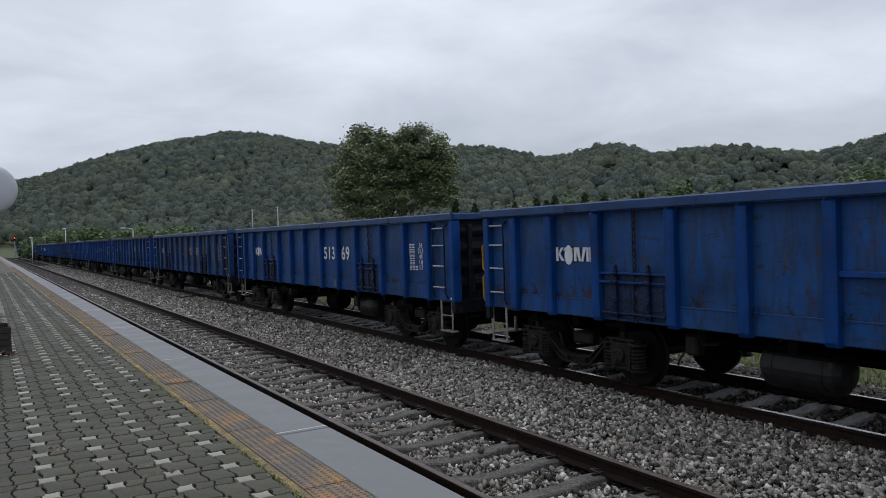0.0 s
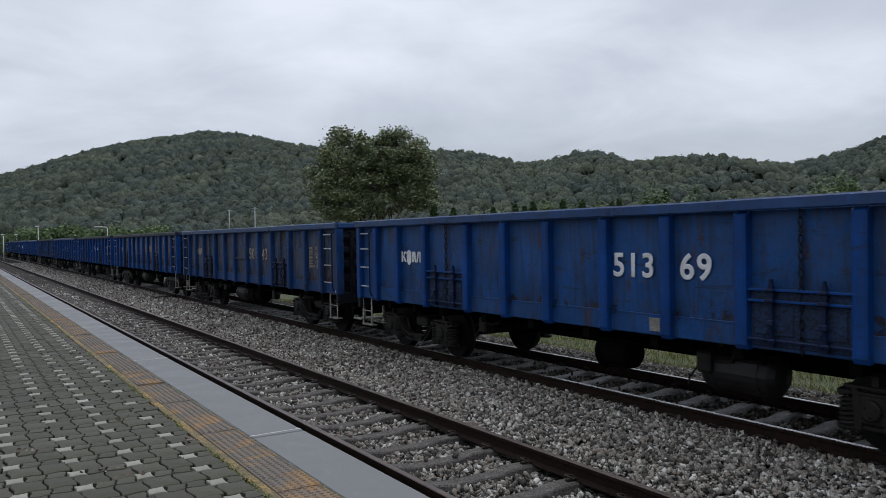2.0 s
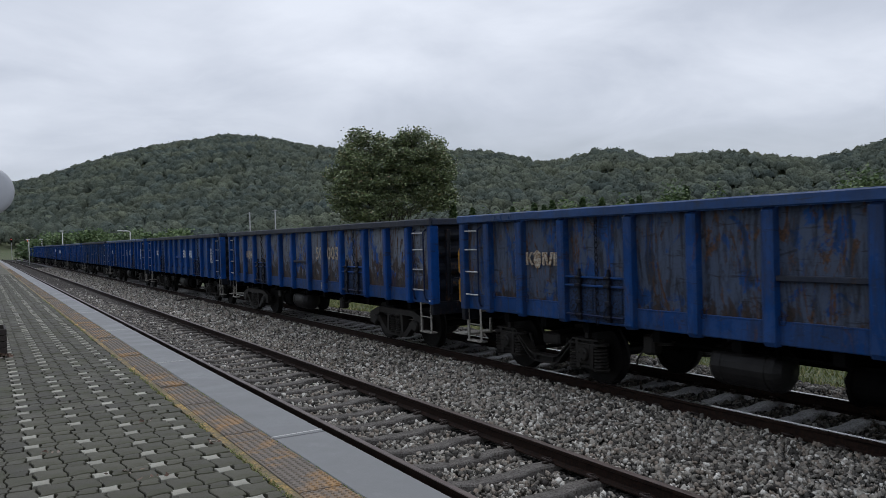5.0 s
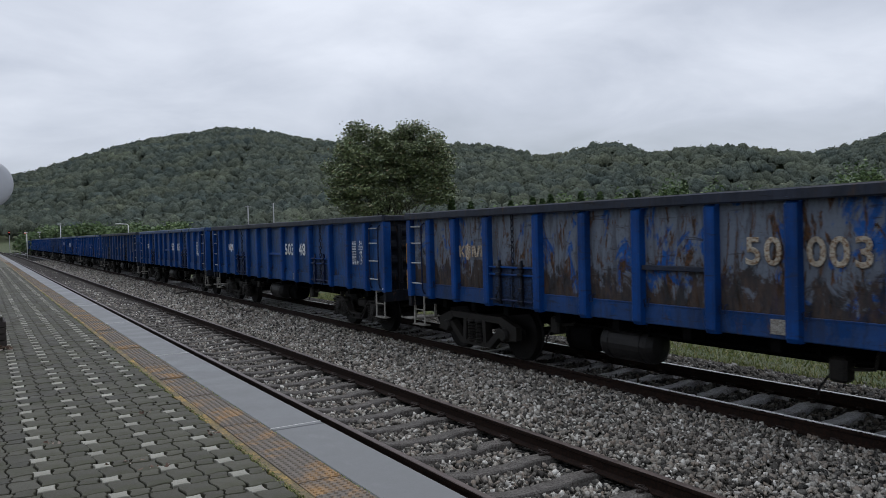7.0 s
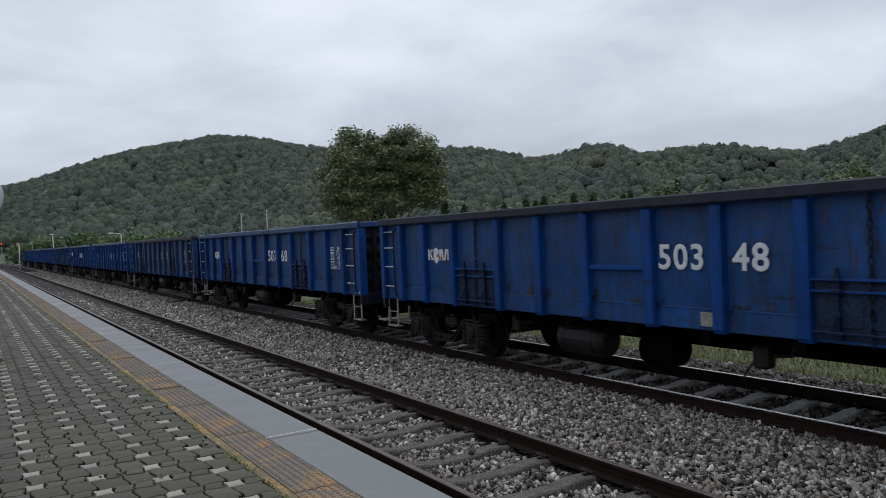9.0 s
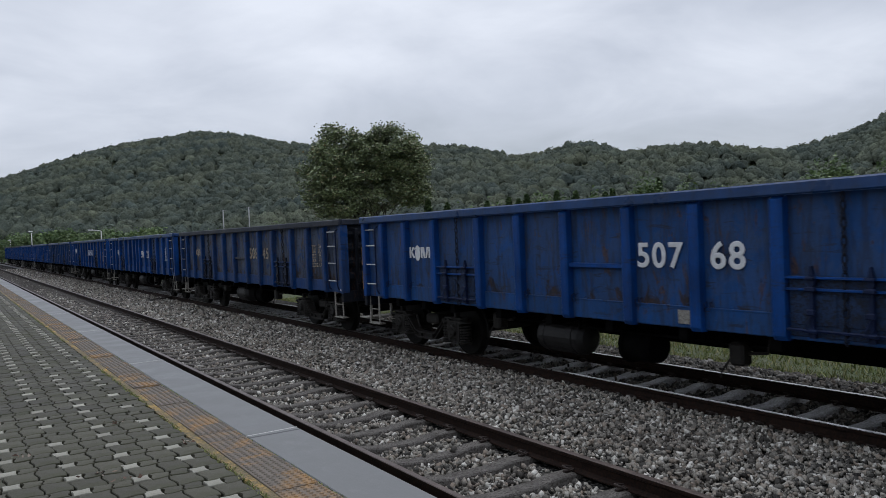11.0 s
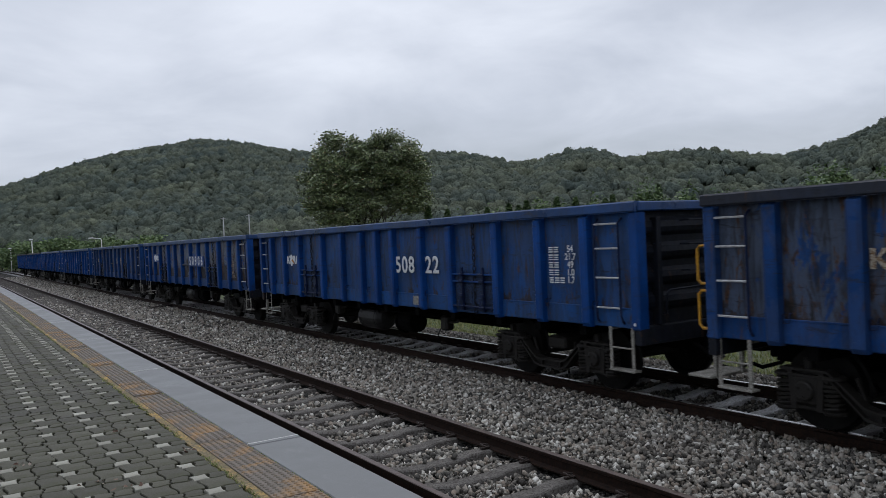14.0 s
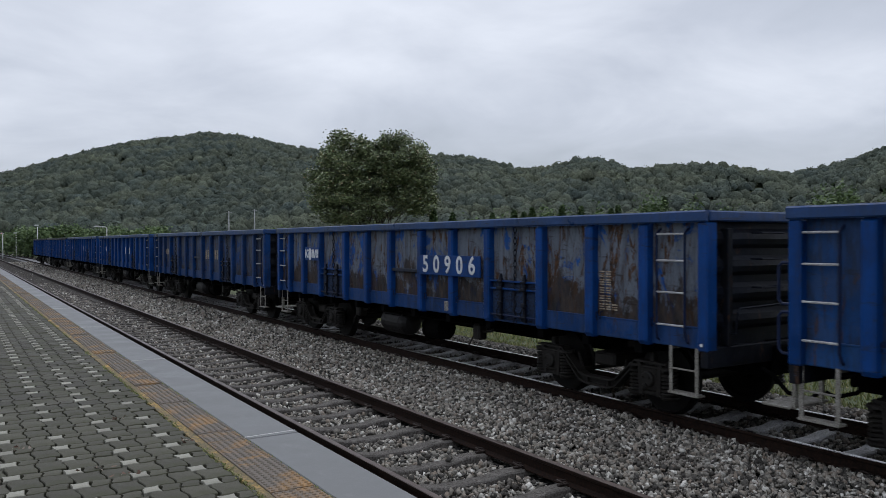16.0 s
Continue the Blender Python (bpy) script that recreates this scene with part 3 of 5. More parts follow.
def row_edge(x, up):
    """Wavy joint between rows; it bows into the pale blocks."""
    return (0.009 if up else -0.009) * math.cos(2 * math.pi * x / (UX / 2))


def paver_outline(row, a, b, pale):
    """Outline of one interlocking paver between x = a and b of its row, about the repeat's pale centre."""
    n, pts = 6, []
    y0, y1 = (-ROW_A / 2, ROW_A / 2) if row == 0 else (ROW_A / 2, UY - ROW_A / 2)
    zig = lambda t, left: (0.009 * math.sin(math.pi * t) * (1 if left else -1)) if pale else 0.011 * math.sin(2 * math.pi * t) * (1 if row else -1)
    for k in range(n):
        x = a + (b - a) * k / n
        pts.append((x, y0 + row_edge(x, row == 0)))
    for k in range(n):
        t = k / n
        pts.append((b + zig(t, False), y0 + (y1 - y0) * t + row_edge(b, row == 0) * (1 - 2 * t)))
    for k in range(n):
        x = b + (a - b) * k / n
        pts.append((x, y1 - row_edge(x, row == 0)))
    for k in range(n):
        t = 1 - k / n
        pts.append((a + zig(t, True), y0 + (y1 - y0) * t + row_edge(a, row == 0) * (1 - 2 * t)))
    cx, cy = (a + b) / 2, (y0 + y1) / 2
    kx, ky = 1 - 0.011 / (b - a), 1 - 0.011 / (y1 - y0)
    return [((px - cx) * kx, (py - cy) * ky) for px, py in pts], (cx, cy)


def paver_solid(pts):
    n = len(pts)
    verts = [(x, y, -0.05) for x, y in pts] + [(x, y, -0.005) for x, y in pts] + [(x * 0.95, y * 0.95, 0.0) for x, y in pts]
    faces = [tuple(range(2 * n, 3 * n))]
    for a in (0, n):
        faces += [(a + k, a + (k + 1) % n, a + n + (k + 1) % n, a + n + k) for k in range(n)]
    return verts, faces


def build_pavers():
    kinds = []
    for row, a, b, pale in ((0, -0.064, 0.064, True), (0, 0.064, UX / 2, False), (0, UX / 2, UX - 0.064, False), (1, -0.03, UX / 2 - 0.02, False), (1, UX / 2 - 0.02, UX - 0.03, False)):
        pts, centre = paver_outline(row, a, b, pale)
        solid = paver_solid(pts)
        kinds.append((solid, centre, pale, {c: raw_mesh("paver", *solid, m_paver_light if c else m_paver) for c in (False, True)}))
    rest = {False: ([], []), True: ([], [])}
    count = 0
    for i in range(-17, 1):
        for j in range(-34, 150):
            X, Y = 1.457 + i * UX, 4.873 + j * UY + (0.047 if i % 2 else 0.0)
            if Y > 58 or (Y > 22 and X < -2.0):
                continue
            for (sv, sf), (cx, cy), pale, meshes in kinds:
                x, y = X + cx, Y + cy
                if x > 1.60:
                    continue
                light = pale and random.random() > 0.05
                z = PLAT - 0.002 + random.uniform(-0.003, 0.003)
                if 4.2 < y < 8.4 and x > 0.2 and count < 300:
                    count += 1
                    part("paver", meshes[light], platform, pose(x, y, z, random.uniform(-0.7, 0.7), random.uniform(-0.7, 0.7), random.uniform(-0.7, 0.7)))
                else:
                    V, F = rest[light]
                    k0 = len(V)
                    tx, ty = random.uniform(-0.012, 0.012), random.uniform(-0.012, 0.012)
                    V += [(x + a, y + b, z + c + a * tx + b * ty) for a, b, c in sv]
                    F += [tuple(k0 + q for q in f) for f in sf]
    for k, (V, F) in rest.items():
        ob = part("pale_pavers" if k else "dark_pavers", raw_mesh("pavers", V, F, m_paver_light if k else m_paver), platform)
        tagged(ob, kind="stuff")
    bm = bmesh.new()
    box(bm, -9.0, 1.64, 58.3, 200, PLAT - 0.08, PLAT - 0.004)
    part("far_paving", to_mesh("far_paving", bm, m_paver), platform)


build_pavers()


# ---- ballast stones ----
def build_stones():
    """Loose broken stones, three sizes of coverage by distance."""
    rng = np.random.default_rng(7)
    base = []
    for k in range(14):
        c = np.array([(sx, sy, sz) for sx in (-1, 1) for sy in (-1, 1) for sz in (-1, 1)], float)
        c *= rng.uniform(0.55, 1.1, c.shape)
        base.append(c * np.array([1.25, 0.95, 0.6 + 0.5 * rng.uniform()]))
    base = np.array(base)
    quad = [(0, 1, 3), (0, 3, 2), (4, 6, 7), (4, 7, 5), (0, 4, 5), (0, 5, 1), (2, 3, 7), (2, 7, 6), (0, 2, 6), (0, 6, 4), (1, 5, 7), (1, 7, 3)]
    quad = np.array(quad)

    def lay(name, boxes, size, label, mat):
        P, S = [], []
        for x0, x1, y0, y1, per in boxes:
            n = int((x1 - x0) * (y1 - y0) * per)
            P.append(np.stack([rng.uniform(x0, x1, n), rng.uniform(y0, y1, n)], 1))
        P = np.concatenate(P)
        n = len(P)
        x, y = P[:, 0], P[:, 1]
        prof_x = [2.2, 3.0, 3.3, 4.92, 5.05, 5.4, 5.9, 6.3, 6.9, 7.5, 7.64, 9.8, 10.5, 11.3, 12.2, 13.0]
        prof_z = [-0.25, -0.235, -0.222, -0.222, -0.150, -0.142, -0.138, -0.138, -0.140, -0.142, -0.222, -0.222, -0.25, -0.395, -0.575, -0.695]
        z = np.interp(x, prof_x, prof_z) + rng.uniform(-0.034, 0.022, n)
        inside = ((np.abs(x - RAIL_A) < 0.09) | (np.abs(x - RAIL_A - GAUGE) < 0.09) | (np.abs(x - RAIL_B) < 0.09) | (np.abs(x - RAIL_B - GAUGE) < 0.09))
        ta = np.abs(((y - 6.28) / 0.684 + 0.5) % 1 - 0.5) * 0.684
        tb = np.abs(((y - 6.13) / 0.64 + 0.5) % 1 - 0.5) * 0.64
        on_a = (ta < 0.125) & (np.abs(x - TRACK_A) < 1.2) & (x < RAIL_A + GAUGE + 0.05)
        on_b = (tb < 0.13) & (np.abs(x - TRACK_B) < 1.2) & (x > RAIL_B - 0.05)
        keep = ~inside & ~((on_a | on_b) & (rng.uniform(0, 1, n) > 0.006))
        z = np.where(on_a | on_b, -0.155, z)
        P, z = P[keep], z[keep]
        n = len(P)
        s = size * rng.uniform(0.55, 1.35, (n, 1, 1)) * rng.uniform(0.6, 1.3, (n, 1, 3))
        V = base[rng.integers(0, len(base), n)] * s * np.array([1.0, 1.0, 0.75])
        ax = rng.normal(size=(n, 4))
        ax /= np.linalg.norm(ax, axis=1, keepdims=True)
        w, a, b, c = ax.T
        R = np.stack([1 - 2 * (b * b + c * c), 2 * (a * b - w * c), 2 * (a * c + w * b), 2 * (a * b + w * c), 1 - 2 * (a * a + c * c), 2 * (b * c - w * a), 2 * (a * c - w * b), 2 * (b * c + w * a), 1 - 2 * (a * a + b * b)], 1).reshape(n, 3, 3)
        V = np.einsum("nij,nkj->nki", R, V)
        V[:, :, 0] += P[:, :1]
        V[:, :, 1] += P[:, 1:]
        V[:, :, 2] += z[:, None]
        T = quad[None] + (np.arange(n) * 8)[:, None, None]
        ob = new(name, tri_mesh(name, V.reshape(-1, 3), T.reshape(-1, 3), mat))
        tagged(ob, label, "ballast", kind="stuff")

    lay("ballast_stones", [(2.6, 7.5, 2.2, 12, 720), (5.0, 7.5, 2.2, 12, 160), (2.9, 7.5, 12, 22, 480), (2.6, 7.5, -3, 2.2, 170)], 0.0225, "loose broken grey and brownish ballast stones between the rails", m_stone)
    lay("main_track_stones", [(7.5, 10.2, 2.2, 12, 620), (7.5, 10.2, 12, 22, 260), (7.5, 9.4, 22, 40, 110)], 0.0240, "oil-stained ballast stones under the main track, darkened for train shade", m_stone_oily_shaded)
    lay("distant_stones", [(2.9, 7.5, 22, 40, 180), (2.9, 8.2, 40, 68, 85), (2.6, 8.0, 68, 104, 36)], 0.033, "loose grey ballast stones further along the tracks", m_stone)
    lay("shoulder_stones", [(10.0, 12.9, 2, 26, 220)], 0.034, "loose grey ballast stones on the far shoulder", m_stone_shaded)


build_stones()


# ---- wagons ----
LENGTH, PITCH, HALF = 13.5, 14.5, 6.75
OUT, SKIN = -1.384, -1.268            # outer face of the posts, and of the side sheets
POSTS = [0.95, 1.90, 2.93, 4.22, 5.26, 6.29, 7.44, 8.46, 9.49, 10.82, 11.82, 12.70]
TURN = Matrix.Rotation(math.pi, 4, "Z")


def panel_mesh(bm, w, seed):
    """A side sheet, dished and dented between its posts."""
    nx, nz, h = 9, 11, 1.19
    grid = []
    for k in range(nz + 1):
        row = []
        for i in range(nx + 1):
            u, v = i / nx, k / nz
            edge = min(1, 6 * u * (1 - u)) * min(1, 5 * v * (1 - v))
            d = 0.010 * math.sin(math.pi * u) * math.sin(math.pi * v) + 0.016 * noise.noise((u * 2.2 + seed * 7.3, v * 2.6, seed)) + 0.007 * noise.noise((u * 6, v * 7 + seed * 3, seed + 5))
            row.append(bm.verts.new((-d * edge, (u - 0.5) * w, v * h)))
        grid.append(row)
    for k in range(nz):
        for i in range(nx):
            bm.faces.new((grid[k][i], grid[k][i + 1], grid[k + 1][i + 1], grid[k + 1][i]))
    back = [bm.verts.new((0.035, (a - 0.5) * w, b * h)) for a, b in ((0, 0), (1, 0), (1, 1), (0, 1))]
    bm.faces.new(back)


def post_mesh(bm):
    """A pressed upright, chamfered, with a cut foot."""
    d, w = SKIN - OUT + 0.01, 0.075
    prof = [(-w, d), (-w, 0.018), (-w * 0.62, 0.0), (w * 0.62, 0.0), (w, 0.018), (w, d)]
    zs = [(-0.02, 0.75), (0.03, 1.0), (1.40, 1.0), (1.435, 0.6)]
    rows = []
    for z, k in zs:
        rows.append([bm.verts.new((d - (d - x) * k, y, z)) for y, x in prof])
    for A, B in zip(rows, rows[1:]):
        for i in range(len(prof) - 1):
            bm.faces.new((A[i], A[i + 1], B[i + 1], B[i]))
    bm.faces.new(rows[0])
    bm.faces.new(rows[-1])


def hatch_mesh(bm):
    """Drop door in the lower half of its bay."""
    box(bm, -0.028, 0.01, -0.56, 0.56, 0.0, 0.60, 0.008)
    box(bm, -0.040, -0.02, -0.50, -0.06, 0.12, 0.42, 0.006)
    box(bm, -0.040, -0.02, 0.06, 0.50, 0.12, 0.42, 0.006)


def hinge_mesh(bm):
    """Upright hasp with a pointed top and a locking lug."""
    prism(bm, [(-0.030, 0.0), (0.030, 0.0), (0.030, 0.08), (0.018, 0.11), (0.018, 0.50), (0.032, 0.53), (0.032, 0.59), (0.006, 0.70), (-0.006, 0.70), (-0.032, 0.59), (-0.032, 0.53), (-0.018, 0.50), (-0.018, 0.11), (-0.030, 0.08)], -0.085, -0.045)
    box(bm, -0.115, -0.07, -0.045, 0.045, 0.22, 0.28, 0.01)
    box(bm, -0.125, -0.07, -0.055, 0.055, 0.455, 0.50, 0.01)
    box(bm, -0.120, -0.07, -0.050, 0.050, 0.565, 0.60, 0.01)
    tube(bm, [(-0.10, -0.065, 0.07), (-0.10, 0.065, 0.07)], 0.022, 6)
    tube(bm, [(-0.10, 0.0, 0.22), (-0.12, 0.04, 0.12), (-0.10, 0.02, 0.03)], 0.010, 5)


def chain_mesh(bm):
    """Hanging chain of oval links."""
    for k in range(17):
        z = -0.085 * k
        pts = []
        for a in range(9):
            t = 2 * math.pi * a / 8
            u, v = 0.024 * math.cos(t), 0.052 * math.sin(t)
            pts.append((0.0, u, z + v) if k % 2 else (u, 0.0, z + v))
        tube(bm, pts, 0.0085, 5, False)


def stile_mesh(bm):
    for y in (-0.21, 0.21):
        tube(bm, [(0.06, y, -0.16), (0.0, y * 1.06, -0.12), (-0.02, y, -0.04), (-0.02, y, 1.12), (0.06, y, 1.18)], 0.016, 6)


def rung_mesh(bm):
    tube(bm, [(0, -0.21, 0), (0, 0.21, 0)], 0.013, 6)


def step_mesh(bm):
    """Hanging stirrup with two treads."""
    for y in (-0.19, 0.19):
        box(bm, -0.008, 0.008, y - 0.024, y + 0.024, -0.53, 0.03, 0.003)
        box(bm, 0.0, 0.16, y - 0.012, y + 0.012, -0.03, 0.0)
    box(bm, -0.03, 0.11, -0.215, 0.215, -0.545, -0.52, 0.004)
    tube(bm, [(0.0, -0.18, -0.25), (0.0, 0.18, -0.25)], 0.012, 6)


def ring_mesh(bm):
    """Rope ring at the foot of a post."""
    tube(bm, [(0.02, -0.035, 0.0), (-0.02, -0.038, -0.01), (-0.025, -0.032, -0.10), (-0.02, 0.032, -0.11), (-0.025, 0.038, -0.02), (0.02, 0.035, 0.0)], 0.007, 5)


def rim_mesh(bm):
    """Top rail running round the body."""
    prof = [(0.0, -0.13), (-0.035, -0.13), (-0.05, -0.115), (-0.05, -0.018), (-0.032, 0.0), (0.10, 0.0), (0.12, -0.02), (0.12, -0.06), (0.0, -0.06)]
    rows = []
    sag = lambda y: 0.010 * noise.noise((y * 0.35, 2.0, 1.0)) + 0.004 * noise.noise((y * 1.3, 5.0, 1.0))
    n = 28
    for k in range(n + 1):
        y = -HALF - 0.01 + (LENGTH + 0.02) * k / n
        rows.append([bm.verts.new((-1.355 + px, y, 2.50 + pz + sag(y))) for px, pz in prof])
    for A, B in zip(rows, rows[1:]):
        for i in range(len(prof)):
            j = (i + 1) % len(prof)
            bm.faces.new((A[i], A[j], B[j], B[i]))
    bm.faces.new(rows[0])
    bm.faces.new(rows[-1])


def end_rim_mesh(bm):
    box(bm, -1.34, 1.34, -HALF - 0.03, -HALF + 0.12, 2.375, 2.495, 0.015)


def end_mesh(bm):
    """End wall pressed into deep horizontal ribs."""
    prof = [(0.0, 0.93), (0.0, 1.12)]
    for k in range(4):
        z = 1.14 + k * 0.31
        prof += [(0.0, z), (-0.055, z + 0.05), (-0.075, z + 0.11), (-0.055, z + 0.18), (0.0, z + 0.23)]
    prof += [(0.0, 2.38)]
    rows = []
    for x in (-1.30, -0.65, 0.0, 0.65, 1.30):
        k = 1.0 if abs(x) < 1.2 else 0.55
        rows.append([bm.verts.new((x, -HALF + 0.085 + d * k, z)) for d, z in prof])
    for A, B in zip(rows, rows[1:]):
        for i in range(len(prof) - 1):
            bm.faces.new((A[i], B[i], B[i + 1], A[i + 1]))
    q = [bm.verts.new((x, -HALF + 0.12, z)) for x, z in ((-1.30, 0.93), (1.30, 0.93), (1.30, 2.38), (-1.30, 2.38))]
    bm.faces.new(q)


def end_beam_mesh(bm):
    box(bm, -1.36, 1.36, -HALF - 0.01, -HALF + 0.10, 0.74, 0.97, 0.01)
    for x in (-1.0, 1.0):
        box(bm, x - 0.04, x + 0.04, -HALF - 0.03, -HALF + 0.09, 0.97, 2.3, 0.01)


def corner_mesh(bm):
    box(bm, -1.375, -1.20, -0.07, 0.07, 0.925, 2.37, 0.015)


def handle_mesh(bm):
    """Looped grab rail standing off the end wall."""
    tube(bm, [(0.0, 0.10, 0.0), (0.0, -0.13, 0.0), (0.0, -0.17, 0.04), (0.0, -0.17, 0.38), (0.0, -0.13, 0.42), (0.0, 0.10, 0.42)], 0.017, 6)


def end_rail_mesh(bm):
    tube(bm, [(-1.0, 0.08, 1.10), (-1.0, -0.10, 1.12), (-1.0, -0.12, 1.36), (-0.95, -0.12, 1.40), (0.1, -0.12, 1.43), (0.12, 0.08, 1.43)], 0.014, 6)


def end_rung_mesh(bm):
    tube(bm, [(-0.55, 0.06, 0), (-0.55, -0.10, 0), (-0.15, -0.10, 0), (-0.15, 0.06, 0)], 0.012, 6)


def sill_mesh(bm):
    box(bm, SKIN - 0.02, SKIN + 0.06, -HALF + 0.01, HALF - 0.01, 0.93, 1.185, 0.012)
    box(bm, SKIN - 0.026, SKIN - 0.01, -HALF + 0.05, HALF - 0.05, 1.165, 1.185, 0.004)


def floor_mesh(bm):
    box(bm, -1.27, 1.27, -HALF + 0.12, HALF - 0.12, 0.98, 1.06)


def frame_mesh(bm):
    """Centre sill, cross bearers and brake rigging under the floor."""
    box(bm, -0.24, 0.24, -HALF + 0.05, HALF - 0.05, 0.55, 0.98)


def rod_mesh(bm):
    """Brake rod on its hangers."""
    tube(bm, [(-0.92, -2.6, 0.74), (-0.92, 2.9, 0.74)], 0.018, 6)
    for y in (-2.5, -1.5, 0.9, 2.4):
        box(bm, -0.95, -0.89, y - 0.015, y + 0.015, 0.70, 0.92)


def tank_mesh(bm):
    """Air reservoir lying along the wagon."""
    lathe(bm, [(-0.52, 0.02), (-0.49, 0.16), (-0.43, 0.235), (-0.39, 0.25), (0.39, 0.25), (0.43, 0.235), (0.49, 0.16), (0.52, 0.02)], "Y", 22)
    for y in (-0.3, 0.3):
        lathe(bm, [(y - 0.03, 0.258), (y + 0.03, 0.258)], "Y", 22)
        box(bm, -0.04, 0.04, y - 0.03, y + 0.03, 0.2, 0.42)


def cylinder_mesh(bm):
    """Brake cylinder."""
    lathe(bm, [(-0.28, 0.05), (-0.27, 0.20), (-0.20, 0.215), (0.16, 0.215), (0.18, 0.25), (0.22, 0.25), (0.26, 0.12), (0.36, 0.05)], "Y", 20)
    box(bm, -0.05, 0.05, -0.15, 0.1, 0.15, 0.40)


def valve_mesh(bm):
    box(bm, -0.09, 0.09, -0.10, 0.10, -0.14, 0.12, 0.03)
    tube(bm, [(0, -0.1, 0.0), (0, -0.35, 0.03), (0.0, -0.4, 0.2)], 0.022, 6)
    tube(bm, [(-0.05, 0.08, -0.05), (-0.07, 0.2, -0.22), (-0.07, 0.22, -0.30)], 0.014, 5)


def wheelset_mesh(bm):
    tube(bm, [(-1.02, 0, 0), (1.02, 0, 0)], 0.075, 10)
    for s in (-1, 1):
        lathe(bm, [(s * 0.815, 0.40), (s * 0.812, 0.425), (s * 0.77, 0.430), (s * 0.72, 0.433), (s * 0.705, 0.460), (s * 0.68, 0.455), (s * 0.68, 0.385), (s * 0.715, 0.36), (s * 0.73, 0.15), (s * 0.66, 0.12),
                   (s * 0.66, 0.08), (s * 0.85, 0.08), (s * 0.85, 0.12), (s * 0.79, 0.15), (s * 0.77, 0.36), (s * 0.79, 0.385)], "X", 32)
        for k in range(3):
            a = 2 * math.pi * k / 3
            lathe(bm, [(s * 0.76, 0.03), (s * 0.80, 0.03)], "X", 8, (0, 0.25 * math.cos(a), 0.25 * math.sin(a)))


def arch_frame_mesh(bm):
    """Riveted side frame: cranked beam between two axle guards."""
    web = [(-1.22, 0.66), (-0.70, 0.66), (-0.34, 0.36), (-0.22, 0.33), (0.22, 0.33), (0.34, 0.36), (0.70, 0.66), (1.22, 0.66)]
    low = [(y, z - (0.07 if abs(y) > 0.5 else 0.11)) for y, z in web]
    prism(bm, low + web[::-1], -1.07, -1.00)
    for path in (web, [(y, z + 0.012) for y, z in low]):
        prism(bm, [(y, z - 0.012) for y, z in path] + [(y, z + 0.012) for y, z in path[::-1]], -1.13, -0.99)
    for y in (-0.20, 0.20):
        box(bm, -1.11, -1.06, y - 0.015, y + 0.015, 0.24, 0.32)
    for y in (-0.46, 0.46):
        tube(bm, [(-1.02, y, 0.62), (-1.0, y * 0.9, 0.46), (-0.98, y * 0.8, 0.30)], 0.02, 6)


def spring_mesh(bm):
    """Coil spring of stacked turns between two cups."""
    pts = []
    for k in range(53):
        a = 2 * math.pi * k / 8
        pts.append((0.085 * math.cos(a), 0.085 * math.sin(a), -0.17 + 0.30 * k / 52))
    tube(bm, pts, 0.021, 5)
    lathe(bm, [(-0.21, 0.10), (-0.185, 0.118), (-0.17, 0.118), (-0.165, 0.06)], "Z", 14)
    lathe(bm, [(0.14, 0.06), (0.145, 0.118), (0.165, 0.118), (0.18, 0.1)], "Z", 14)


def axlebox_mesh(bm):
    """Axle box with round cover, wings and bolts."""
    box(bm, -1.13, -0.93, -0.14, 0.14, -0.15, 0.16, 0.03)
    box(bm, -1.10, -0.96, -0.30, 0.30, -0.20, -0.155, 0.01)
    prism(bm, [(-0.17, -0.2), (-0.11, -0.2), (-0.10, 0.05), (-0.16, 0.22), (-0.20, 0.22)], -1.12, -0.95)
    prism(bm, [(0.17, -0.2), (0.20, 0.22), (0.16, 0.22), (0.10, 0.05), (0.11, -0.2)], -1.12, -0.95)
    lathe(bm, [(-1.175, 0.03), (-1.175, 0.085), (-1.16, 0.10), (-1.13, 0.105)], "X", 18)
    for k in range(3):
        a = 2 * math.pi * k / 3 + 0.5
        lathe(bm, [(-1.19, 0.014), (-1.165, 0.014)], "X", 6, (0, 0.06 * math.cos(a), 0.06 * math.sin(a)))
    box(bm, -1.08, -0.99, -0.035, 0.035, 0.16, 0.33, 0.01)


